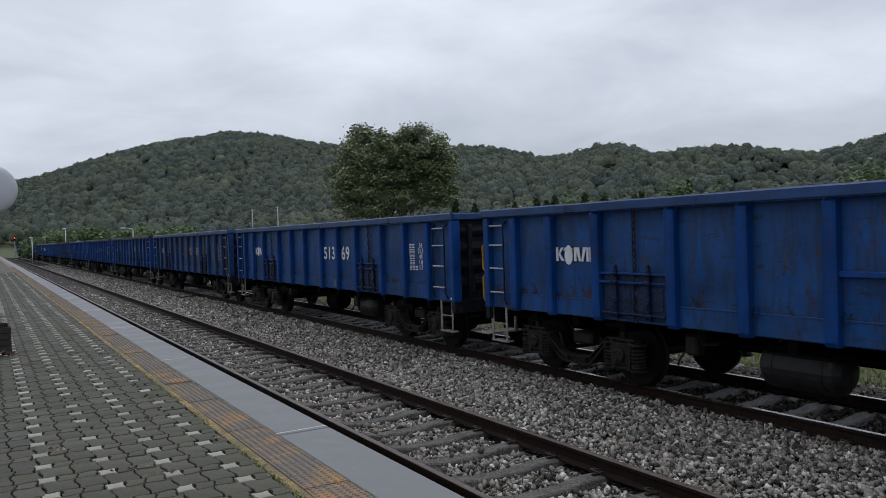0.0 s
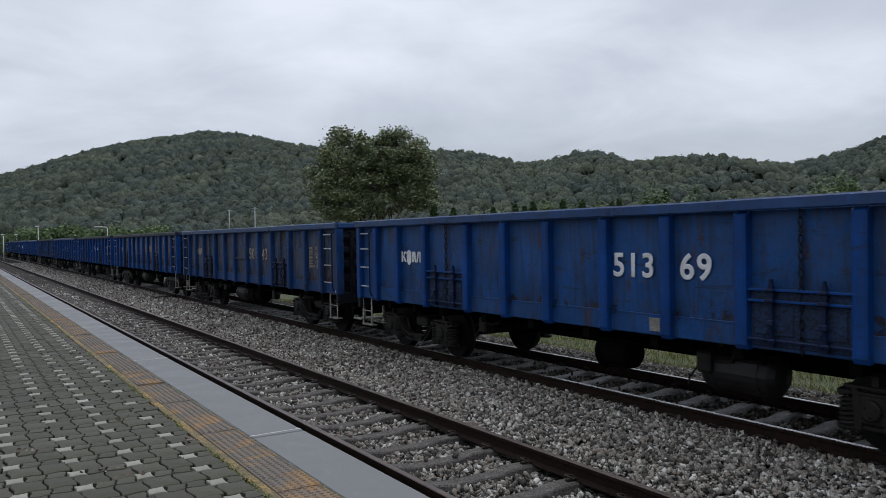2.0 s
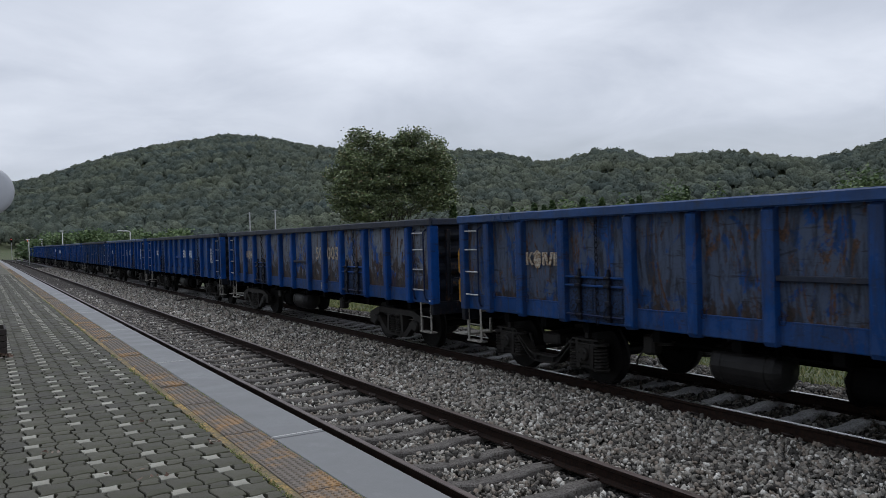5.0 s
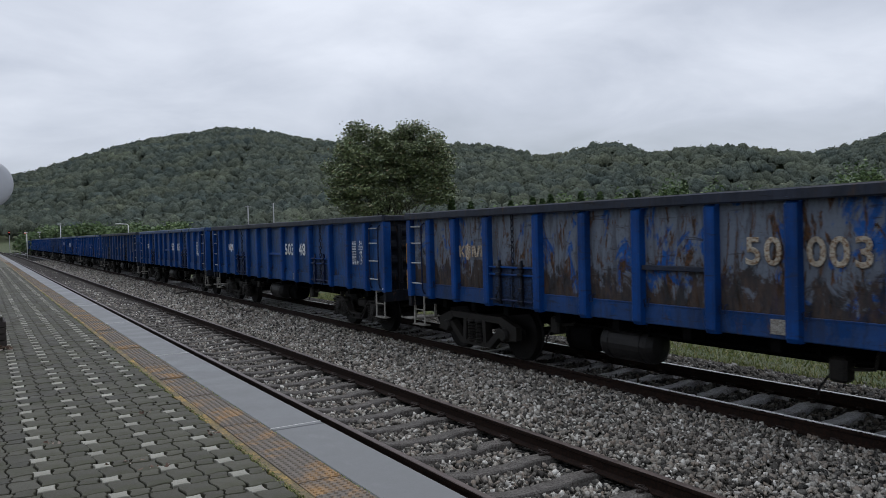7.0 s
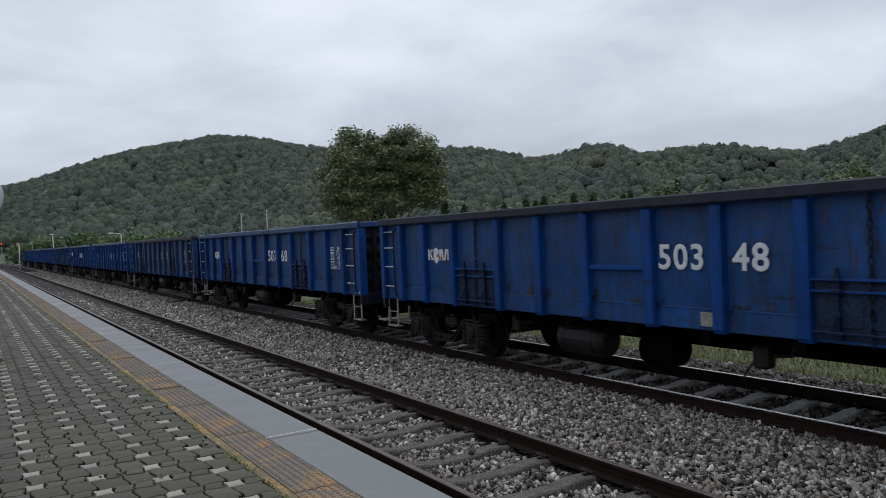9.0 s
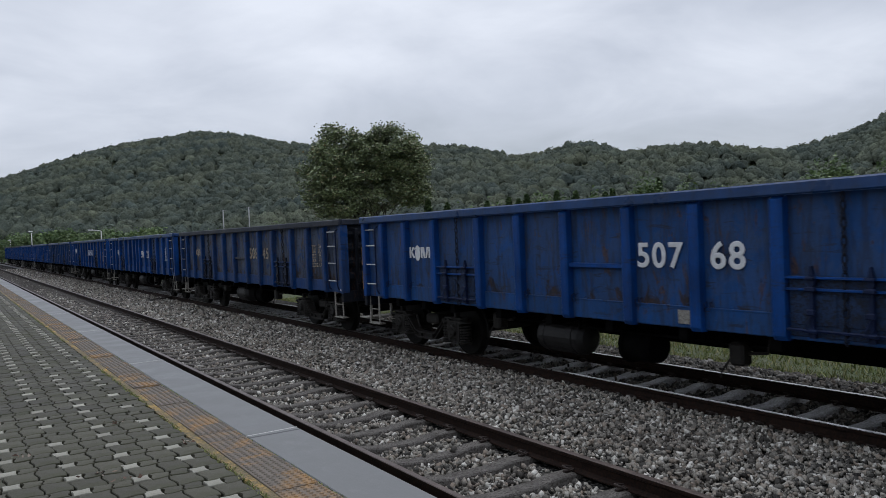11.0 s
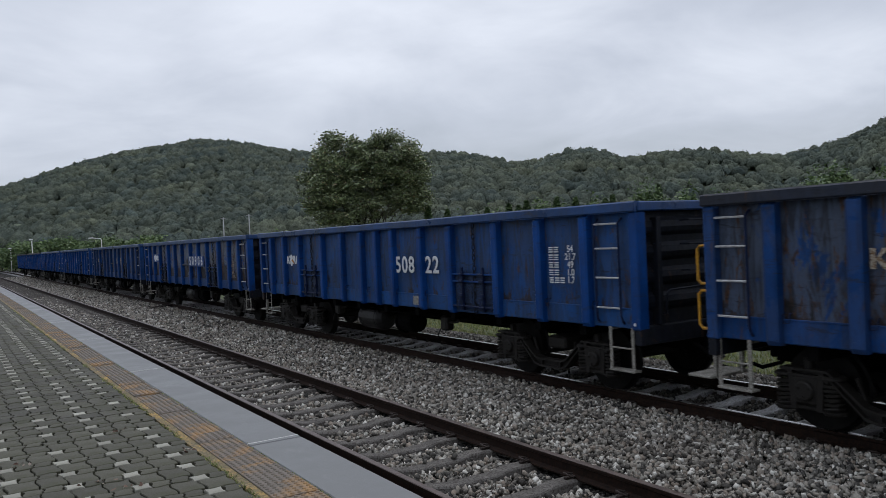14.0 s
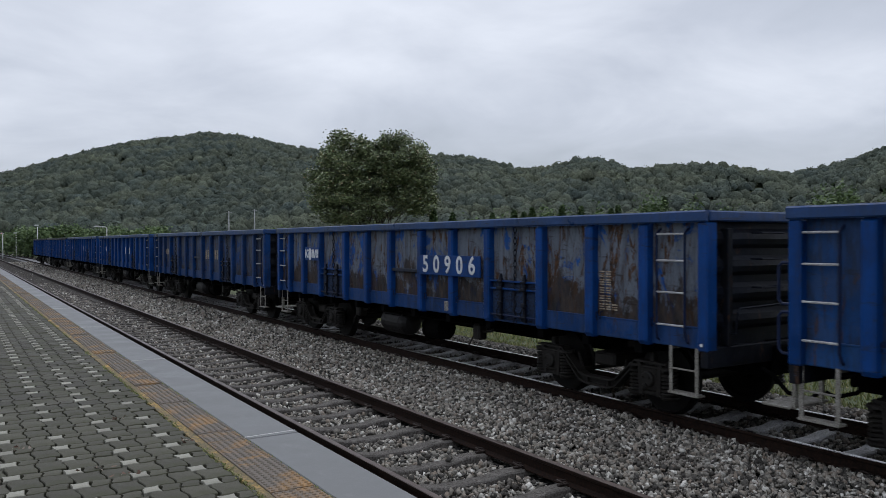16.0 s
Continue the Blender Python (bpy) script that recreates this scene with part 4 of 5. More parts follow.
def cast_frame_mesh(bm):
    """Cast side frame with two triangular windows and a spring nest opening."""
    pieces = [
        [(-0.85, 0.60), (0.85, 0.60), (0.80, 0.71), (-0.80, 0.71)],
        [(-1.20, 0.36), (-1.02, 0.34), (-0.92, 0.46), (-0.72, 0.60), (-0.80, 0.71), (-1.20, 0.58)],
        [(1.20, 0.36), (1.20, 0.58), (0.80, 0.71), (0.72, 0.60), (0.92, 0.46), (1.02, 0.34)],
        [(-0.90, 0.44), (-0.76, 0.40), (-0.46, 0.17), (-0.28, 0.17), (-0.28, 0.26), (-0.40, 0.27), (-0.74, 0.54)],
        [(0.90, 0.44), (0.74, 0.54), (0.40, 0.27), (0.28, 0.26), (0.28, 0.17), (0.46, 0.17), (0.76, 0.40)],
        [(-0.30, 0.17), (0.30, 0.17), (0.30, 0.25), (-0.30, 0.25)],
        [(-0.36, 0.24), (-0.27, 0.24), (-0.24, 0.61), (-0.34, 0.61)],
        [(0.27, 0.24), (0.36, 0.24), (0.34, 0.61), (0.24, 0.61)]]
    for k, p in enumerate(pieces):
        prism(bm, p, -1.10 - 0.003 * k, -0.99 + 0.002 * k)
    for y in (-0.9, 0.9):
        lathe(bm, [(-1.17, 0.04), (-1.17, 0.09), (-1.13, 0.11), (-0.99, 0.11)], "X", 18, (0, y, 0.43))


def bolster_mesh(bm):
    box(bm, -0.98, 0.98, -0.20, 0.20, 0.48, 0.66, 0.03)
    box(bm, -0.30, 0.30, -0.24, 0.24, 0.66, 0.76)
    for y in (-0.52, 0.52):
        tube(bm, [(-0.9, y, 0.36), (0.9, y, 0.36)], 0.035, 6)


def coupler_mesh(bm):
    """Knuckle coupler reaching half across the gap."""
    box(bm, -0.07, 0.07, -HALF - 0.22, -HALF + 0.3, 0.66, 0.84, 0.02)
    prism(bm, [(-HALF - 0.50, 0.62), (-HALF - 0.20, 0.62), (-HALF - 0.18, 0.88), (-HALF - 0.50, 0.88)], -0.16, -0.02)
    prism(bm, [(-HALF - 0.42, 0.62), (-HALF - 0.20, 0.62), (-HALF - 0.18, 0.88), (-HALF - 0.42, 0.88)], 0.0, 0.15)
    box(bm, -0.22, 0.22, -HALF - 0.06, -HALF + 0.02, 0.58, 0.92, 0.02)


def hose_mesh(bm):
    tube(bm, [(-0.38, -HALF + 0.02, 0.66), (-0.38, -HALF - 0.10, 0.62), (-0.32, -HALF - 0.28, 0.42), (-0.18, -HALF - 0.45, 0.36), (-0.05, -HALF - 0.49, 0.42)], 0.026, 7)


def foot_plate_mesh(bm):
    box(bm, -1.30, -0.62, HALF + 0.04, HALF + 0.36, 0.46, 0.49, 0.008)
    for x in (-1.2, -0.75):
        box(bm, x - 0.02, x + 0.02, HALF + 0.02, HALF + 0.06, 0.46, 0.80)


def mid_bar_mesh(bm):
    box(bm, -0.075, 0.01, -0.50, 0.50, -0.030, 0.030, 0.008)


def plate_mesh(bm):
    box(bm, -0.006, 0.006, -0.11, 0.11, -0.08, 0.08, 0.003)


def writing(name, text, size, material, squeeze=1.0):
    """Built-in font lettering as a thin mesh, reading along -y on the near side."""
    key = ("text", text, size, material.name)
    if key not in MESHES:
        cu = bpy.data.curves.new(name, "FONT")
        cu.body, cu.size, cu.extrude, cu.align_x, cu.align_y = text, size, 0.001, "CENTER", "CENTER"
        cu.bevel_depth, cu.bevel_resolution = 0.010 * size / 0.42, 0
        ob = bpy.data.objects.new(name, cu)
        scene.collection.objects.link(ob)
        me = bpy.data.meshes.new_from_object(ob.evaluated_get(bpy.context.evaluated_depsgraph_get()))
        bpy.data.objects.remove(ob)
        me.transform(Matrix(((0, 0, -0.2, 0), (-squeeze, 0, 0, 0), (0, 1, 0, 0), (0, 0, 0, 1))))
        me.materials.clear()
        me.materials.append(material)
        MESHES[key] = me
    return MESHES[key]


def mark_mesh(bm):
    """A row of slanted blocks with a globe between them, the operator's mark in plain shapes."""
    def plate(poly):
        prism(bm, [(-y, z) for y, z in poly], -0.002, 0.002)
    plate([(-0.36, -0.10), (-0.31, -0.10), (-0.31, 0.11), (-0.36, 0.11)])
    plate([(-0.31, 0.0), (-0.24, -0.10), (-0.18, -0.10), (-0.27, 0.02), (-0.19, 0.11), (-0.25, 0.11)])
    n = 18
    plate([(-0.09 + 0.085 * math.cos(2 * math.pi * k / n), -0.02 + 0.135 * math.sin(2 * math.pi * k / n)) for k in range(n)])
    prism(bm, [(0.19, 0.055), (0.09, 0.115), (0.0, 0.06), (0.0, 0.085), (0.09, 0.15), (0.19, 0.085)], -0.003, 0.001)
    plate([(0.02, -0.10), (0.07, -0.10), (0.07, 0.11), (0.02, 0.11)])
    plate([(0.075, 0.04), (0.12, -0.10), (0.16, -0.10), (0.13, 0.11), (0.075, 0.11)])
    plate([(0.165, -0.10), (0.21, -0.10), (0.27, 0.11), (0.21, 0.11)])
    plate([(0.275, -0.10), (0.315, -0.10), (0.315, 0.11), (0.275, 0.11)])
    plate([(0.335, -0.10), (0.375, -0.10), (0.375, 0.11), (0.335, 0.11)])
    bmesh.ops.scale(bm, vec=(1, 1.04, 0.92), verts=bm.verts)


def swoosh_mesh(bm):
    """The coloured wing on the mark's globe."""
    prism(bm, [(0.10, -0.02), (0.02, -0.035), (-0.10, -0.11), (-0.04, -0.02), (0.02, 0.02)], -0.006, -0.003)


def note_bars_mesh(bm):
    """Blocks in place of small stencilled words."""
    for k in range(5):
        z = -k * 0.105
        for j in range(2 + (k == 4)):
            y = 0.20 - j * 0.115
            box(bm, -0.002, 0.002, y - 0.045, y + 0.045, z + 0.018, z + 0.036)
            box(bm, -0.002, 0.002, y - 0.040, y + 0.040, z - 0.012, z + 0.004)
            box(bm, -0.002, 0.002, y - 0.045, y + 0.045, z - 0.042, z - 0.026)


def number_bars_mesh(bm):
    """Upright blocks in place of a number too far off to read."""
    for y in (0.74, 0.52, 0.30, -0.32, -0.54):
        box(bm, -0.002, 0.002, y - 0.07, y + 0.07, -0.15, 0.15)


def make_wagon(label, panels, posts, rim, numbers, loads, worn=False, bar=False, cast=False, board=False, seed=0, at=POSTS, figures=1.75):
    """One open high-sided goods wagon, origin on the rails at its middle."""
    rnd = random.Random(seed)
    wagon = tagged(empty("goods_wagon"), label, "wagon", "wagons of the goods train")
    ink = m_white_worn if worn else m_white
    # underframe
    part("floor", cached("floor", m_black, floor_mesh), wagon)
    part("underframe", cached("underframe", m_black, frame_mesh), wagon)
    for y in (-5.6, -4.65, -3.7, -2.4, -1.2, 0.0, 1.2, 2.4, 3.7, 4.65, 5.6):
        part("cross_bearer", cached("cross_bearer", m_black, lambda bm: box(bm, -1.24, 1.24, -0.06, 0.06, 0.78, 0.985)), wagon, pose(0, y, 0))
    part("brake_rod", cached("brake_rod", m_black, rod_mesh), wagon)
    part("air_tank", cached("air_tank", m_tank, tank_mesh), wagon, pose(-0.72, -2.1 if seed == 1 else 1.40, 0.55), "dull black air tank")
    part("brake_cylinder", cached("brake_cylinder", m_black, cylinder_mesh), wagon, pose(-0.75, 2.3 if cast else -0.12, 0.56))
    part("brake_valve", cached("brake_valve", m_bogie, valve_mesh), wagon, pose(-0.95, -1.75, 0.66))
    part("brake_valve", cached("brake_valve", m_bogie, valve_mesh), wagon, pose(-0.95, 2.75, 0.70))
    # sides
    ends = [0.0, *at, LENGTH]
    for side in (0, 1):
        S = TURN if side else Matrix()
        part("side_sill", cached("side_sill", m_post_worn if worn else m_panel_clean, sill_mesh), wagon, S)
        part("top_rail", cached("top_rail", rim, rim_mesh), wagon, S)
        for k, (a, b) in enumerate(zip(ends, ends[1:])):
            w = b - a - 0.02
            variant = rnd.randrange(4)
            mesh = cached("side_panel_%d_%d" % (round(w * 100), variant), panels, lambda bm: panel_mesh(bm, w, variant + 1.7), True)
            part("side_panel", mesh, wagon, S @ pose(SKIN, (a + b) / 2 - HALF, 1.18))
        for u in at:
            part("post", cached("post", posts, post_mesh), wagon, S @ pose(OUT, u - HALF, 0.935))
        for u in (0.06, LENGTH - 0.06):
            part("corner_post", cached("corner_post", posts, corner_mesh), wagon, S @ pose(0, u - HALF, 0))
        for u in (3.575, 10.155):
            hatch = part("hatch", cached("hatch", m_hatch, hatch_mesh), wagon, S @ pose(SKIN - 0.01, u - HALF, 0.97))
            for z in (0.47, 0.585):
                part("hatch_bar", cached("hatch_bar", posts, lambda bm: box(bm, -0.075, -0.02, -0.60, 0.60, -0.013, 0.013, 0.005)), hatch, pose(0, 0, z))
            part("hatch_bar", cached("hatch_bar_low", m_stile, lambda bm: tube(bm, [(-0.07, -0.56, 0), (-0.07, 0.56, 0)], 0.017, 6)), hatch, pose(0, 0, 0.07))
            for y in (-0.29, 0.29):
                part("hasp", cached("hasp", m_stile if not worn else m_chain, hinge_mesh), hatch, pose(0, y, 0.0))
            part("chain", cached("chain", m_chain, chain_mesh), wagon, S @ pose(SKIN - 0.05, u - HALF - 0.03, 2.33))
        for u in (0.545, LENGTH - 0.30):
            ladder = part("ladder", cached("ladder", m_stile, stile_mesh), wagon, S @ pose(SKIN - 0.05, u - HALF, 1.13))
            for z in (0.05, 0.43, 0.80, 1.11):
                part("rung", cached("rung", m_rung, rung_mesh), ladder, pose(-0.022, 0, z))
        for u in (0.40, LENGTH - 0.27):
            part("step", cached("step", m_step, step_mesh), wagon, S @ pose(SKIN - 0.01, u - HALF, 0.925))
        for u in POSTS[:2] + POSTS[4:8] + POSTS[10:]:
            part("rope_ring", cached("rope_ring", m_stile, ring_mesh), wagon, S @ pose(SKIN - 0.03, u - HALF - 0.13, 1.25))
        if bar:
            part("stiffening_bar", cached("stiffening_bar", m_rim_dark if worn else m_post, mid_bar_mesh), wagon, S @ pose(SKIN, 6.865 - HALF, 1.63))
    # ends
    for side in (0, 1):
        S = TURN if side else Matrix()
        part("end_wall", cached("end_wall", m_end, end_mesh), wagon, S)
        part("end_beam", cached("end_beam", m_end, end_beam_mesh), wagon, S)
        part("end_rail", cached("end_rail", rim, end_rim_mesh), wagon, S)
        part("coupler", cached("coupler", m_black, coupler_mesh), wagon, S)
        part("brake_hose", cached("brake_hose", m_black, hose_mesh), wagon, S)
        part("grab_rail", cached("end_grab_rail", m_chain, end_rail_mesh), wagon, S @ pose(0, -HALF, 0))
        for z in (1.62, 1.95, 2.25):
            part("end_rung", cached("end_rung", m_chain, end_rung_mesh), wagon, S @ pose(0, -HALF, z))
    yl = m_yellow if seed % 3 != 1 else m_stile
    for z in (1.02, 1.52):
        part("grab_handle", cached("grab_handle", yl, handle_mesh), wagon, pose(-1.28, HALF, z) @ Matrix.Rotation(math.pi, 4, "Z"))
    part("foot_plate", cached("foot_plate", m_step, foot_plate_mesh), wagon, None, "worn grey foot plate")
    # running gear
    for yb in (-4.73, 4.83):
        bogie = part("bogie", cached("bolster", m_bogie, bolster_mesh), wagon, pose(0, yb, 0))
        for side in (0, 1):
            S = TURN if side else Matrix()
            if cast:
                part("side_frame", cached("cast_side_frame", m_bogie, cast_frame_mesh), bogie, S)
                for y in (-0.12, 0.12):
                    part("spring", cached("spring", m_bogie, spring_mesh), bogie, S @ pose(-1.05, y, 0.43))
            else:
                part("side_frame", cached("side_frame", m_bogie, arch_frame_mesh), bogie, S)
                for y in (-0.94, 0.94):
                    part("axle_box", cached("axle_box", m_bogie, axlebox_mesh), bogie, S @ pose(0, y, 0.45))
                    for dy in (-0.26, 0.26):
                        part("spring", cached("spring", m_bogie, spring_mesh), bogie, S @ pose(-1.04, y + dy, 0.44))
        for y in (-0.94, 0.94):
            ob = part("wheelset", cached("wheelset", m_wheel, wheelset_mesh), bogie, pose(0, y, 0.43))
            WHEELS.append((ob, y, seed))
    # stencilled marks on the camera side
    x = SKIN - 0.030
    if board:
        part("number_board", cached("number_board", m_post, lambda bm: box(bm, -0.012, 0.012, -0.95, 0.95, -0.17, 0.17, 0.004)), wagon, pose(OUT - 0.014, 5.28 - HALF, 1.755), "blue board with white figures")
        for k, f in enumerate("50906"):
            part("figure", writing("figure", f, 0.40, m_white), wagon, pose(OUT - 0.030, 5.28 + (2 - k) * 0.36 - HALF, 1.755))
        part("mark_board", cached("mark_board", m_post, lambda bm: box(bm, -0.010, 0.010, -0.40, 0.40, -0.15, 0.15, 0.004)), wagon, pose(OUT - 0.014, 11.15 - HALF, 1.88))
        part("operator_mark", cached("operator_mark", m_white, mark_mesh), wagon, pose(OUT - 0.028, 11.15 - HALF, 1.88))
    else:
        for word, u in zip(numbers, (5.64, 4.78) if cast else (5.82, 4.86)):
            for k, f in enumerate(word):
                part("figure", writing("figure", f, 0.41, ink, 1.05), wagon, pose(x, u + ((len(word) - 1) / 2 - k) * 0.245 - HALF, figures))
        part("operator_mark", cached("operator_mark", ink, mark_mesh), wagon, pose(x, 11.34 - HALF, 1.79))
        if seed in (4, 7):
            part("mark_wing", cached("mark_wing", m_orange, swoosh_mesh), wagon, pose(x, 11.34 - HALF, 1.79), "orange wing")
        if seed >= 9:
            part("figures", cached("number_bars", ink, number_bars_mesh), wagon, pose(x, 5.2 - HALF, 1.75))
    if board:
        tagged(part("load_caption", cached("load_caption", m_white_worn, note_bars_mesh), wagon, pose(x, 1.52 - HALF, 1.74)), kind="stuff")
    if loads:
        for k, t in enumerate(loads):
            part("load_note", writing("load_note", t, 0.125, ink), wagon, pose(x, 1.28 - HALF, 1.93 - 0.105 * k))
        tagged(part("load_caption", cached("load_caption", ink, note_bars_mesh), wagon, pose(x, 1.48 - HALF, 1.93)), kind="stuff")
    part("builders_plate", cached("builders_plate", m_step, plate_mesh), wagon, pose(SKIN - 0.03, 5.45 - HALF, 1.06))
    part("corner_mark", cached("corner_mark", m_white, lambda bm: lathe(bm, [(-0.002, 0.02), (0.002, 0.02)], "X", 12)), wagon, pose(OUT - 0.003, 0.06 - HALF, 1.0))
    return wagon


WHEELS = []
STANDARD = ("54", "21.3", "49", "1.0", "1.7")
C = "clean blue open goods wagon with white stencilled figures"
WAGONS = []
for k, spec in enumerate((
    dict(label=C, panels=m_panel_clean, posts=m_post, rim=m_rim_blue, numbers=("", ""), loads=(), bar=True),
    dict(label=C, panels=m_panel_clean, posts=m_post, rim=m_rim_blue, numbers=("513", "69"), loads=STANDARD),
    dict(label="weathered blue open goods wagon with dark streaks and rust", panels=m_panel_worn, posts=m_post_worn, rim=m_rim_blue, numbers=("501", "43"), loads=("53.8", "21.2", "49", "1.4", "1.7"), worn=True, bar=True),
    dict(label="badly rusted blue open goods wagon with dark top rail", panels=m_panel_rust, posts=m_post, rim=m_rim_dark, numbers=("50", "003"), loads=(), figures=1.83, worn=True, bar=True, cast=True),
    dict(label=C, panels=m_panel_clean, posts=m_post, rim=m_rim_dark, numbers=("503", "48"), loads=STANDARD, bar=True),
    dict(label="soiled blue open goods wagon with white stencilled figures", panels=m_panel_soft, posts=m_post, rim=m_rim_blue, numbers=("507", "68"), loads=STANDARD, bar=True),
    dict(label="weathered blue open goods wagon with rusty stencils", panels=m_panel_worn, posts=m_post_worn, rim=m_rim_dark, numbers=("508", "45"), loads=("54", "21.7", "49", "1.0", "1.7"), worn=True, bar=True),
    dict(label="soiled blue open goods wagon with white stencilled figures", panels=m_panel_soft, posts=m_post, rim=m_rim_blue, numbers=("508", "22"), loads=("54", "21.7", "49", "1.0", "1.7"), figures=1.685, at=POSTS[:4] + [5.18, 6.22, 6.88, 7.54] + POSTS[7:]),
    dict(label="heavily rusted blue open goods wagon with number board", panels=m_panel_rust, posts=m_post, rim=m_rim_blue, numbers=("", ""), loads=(), worn=True, bar=True, board=True),
    dict(label="weathered blue open goods wagon with rusty stencils", panels=m_panel_worn, posts=m_post_worn, rim=m_rim_blue, numbers=("", ""), loads=(), worn=True, bar=True),
    dict(label=C, panels=m_panel_clean, posts=m_post, rim=m_rim_blue, numbers=("", ""), loads=()),
    dict(label=C, panels=m_panel_clean, posts=m_post, rim=m_rim_blue, numbers=("", ""), loads=()),
    dict(label="soiled blue open goods wagon with white stencilled figures", panels=m_panel_soft, posts=m_post, rim=m_rim_dark, numbers=("", ""), loads=()),
    dict(label="soiled blue open goods wagon at the train's tail", panels=m_panel_soft, posts=m_post, rim=m_rim_dark, numbers=("", ""), loads=()),
)):
    WAGONS.append(make_wagon(seed=k, **spec))


# ---- woods and plants ----
def cards(rng, centres, sizes, jitter, flat=0.35):
    """Leaf sprays: small bent triangles turned at random round each centre."""
    n = len(centres)
    a = rng.normal(size=(n, 3))
    a[:, 2] *= flat
    a /= np.linalg.norm(a, axis=1, keepdims=True)
    b = np.cross(a, rng.normal(size=(n, 3)))
    b /= np.linalg.norm(b, axis=1, keepdims=True) + 1e-9
    s = sizes[:, None]
    p0 = centres - a * s
    p1 = centres + b * s * 0.55
    p2 = centres + a * s
    p3 = centres - b * s * 0.55 + rng.normal(size=(n, 3)) * s * jitter
    V = np.stack([p0, p1, p2, p3], 1)
    T = np.array([(0, 1, 2), (0, 2, 3)])[None] + (np.arange(n) * 4)[:, None, None]
    return V.reshape(-1, 3), T.reshape(-1, 3)


def build_woods():
    """Closed canopy on the hills: lumpy crowns with ragged sprays on them."""
    rng = np.random.default_rng(11)
    bm = bmesh.new()
    bmesh.ops.create_icosphere(bm, subdivisions=2, radius=1.0)
    bm.verts.ensure_lookup_table()
    sv = np.array([v.co[:] for v in bm.verts])
    st = np.array([[v.index for v in f.verts] for f in bm.faces])
    bm.free()
    up = sv[:, 2] > -0.45
    ft = st[up[st].all(axis=1)]
    used = np.unique(ft)
    remap = -np.ones(len(sv), int)
    remap[used] = np.arange(len(used))
    sv, ft = sv[used], remap[ft]
    pts = []
    while len(pts) < 9800:
        az = rng.uniform(-6, 68)
        r = math.sqrt(rng.uniform(160 ** 2, 540 ** 2))
        x, y = r * math.sin(radians(az)), r * math.cos(radians(az))
        z = hill(x - 0, y)
        if z < 0.5 or (az < 4 and y < 230 and abs(x - 7.0 - bend(y)) < 9) or r > 448 + 60 * math.sin(az * 0.11) + 40 * math.sin(az * 0.05 + 1):
            continue
        pts.append((x, y, z))
    P = np.array(pts)
    n = len(P)
    rad = rng.uniform(1.6, 2.9, n)
    tall = rng.uniform(0.9, 1.5, n)
    lump = 1 + rng.normal(0, 0.13, (n, len(sv)))
    V = sv[None] * lump[:, :, None] * rad[:, None, None] * 0.88
    V[:, :, 2] *= tall[:, None]
    V += P[:, None, :]
    V[:, :, 2] += (rad * 0.75)[:, None]
    T = ft[None] + (np.arange(n) * len(sv))[:, None, None]
    # ragged sprays over the crowns
    m = 26
    d = rng.normal(size=(n, m, 3))
    d[:, :, 2] = np.abs(d[:, :, 2]) * 0.9 - 0.1
    d /= np.linalg.norm(d, axis=2, keepdims=True)
    c = d * (rad[:, None] * rng.uniform(0.78, 1.1, (n, m)))[:, :, None]
    c[:, :, 2] *= tall[:, None]
    c += P[:, None, :]
    c[:, :, 2] += (rad * 0.75)[:, None]
    cv, ct = cards(rng, c.reshape(-1, 3), rng.uniform(0.18, 0.48, n * m), 0.3, 0.8)
    VV = np.concatenate([V.reshape(-1, 3), cv])
    TT = np.concatenate([T.reshape(-1, 3), ct + len(V.reshape(-1, 3))])
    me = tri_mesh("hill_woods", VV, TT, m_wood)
    me.shade_smooth()
    ob = new("hill_woods", me)
    tagged(ob, "dense dark green woods covering the hills", "woods", kind="stuff")


build_woods()


def grow(bm, tips, p, d, length, r, depth, rnd):
    """A limb that bends, tapers and forks."""
    pts, rad = [p], [r]
    for k in range(4):
        d = (d + Vector((rnd.uniform(-0.2, 0.2), rnd.uniform(-0.2, 0.2), rnd.uniform(-0.06, 0.16)))).normalized()
        p = p + d * (length / 4)
        pts.append(p)
        rad.append(r * (1 - 0.16 * (k + 1)))
    tube(bm, pts, rad, 7 if depth > 1 else 5)
    if depth == 0:
        tips.extend(pts[1:])
        return
    for k in range(3 if depth > 1 else 4):
        i = rnd.choice((2, 3, 4))
        side = Vector((rnd.uniform(-1, 1), rnd.uniform(-1, 1), rnd.uniform(-0.25, 0.75)))
        grow(bm, tips, pts[i], (d * 0.8 + side * 0.9).normalized(), length * rnd.uniform(0.6, 0.8), rad[i] * 0.62, depth - 1, rnd)


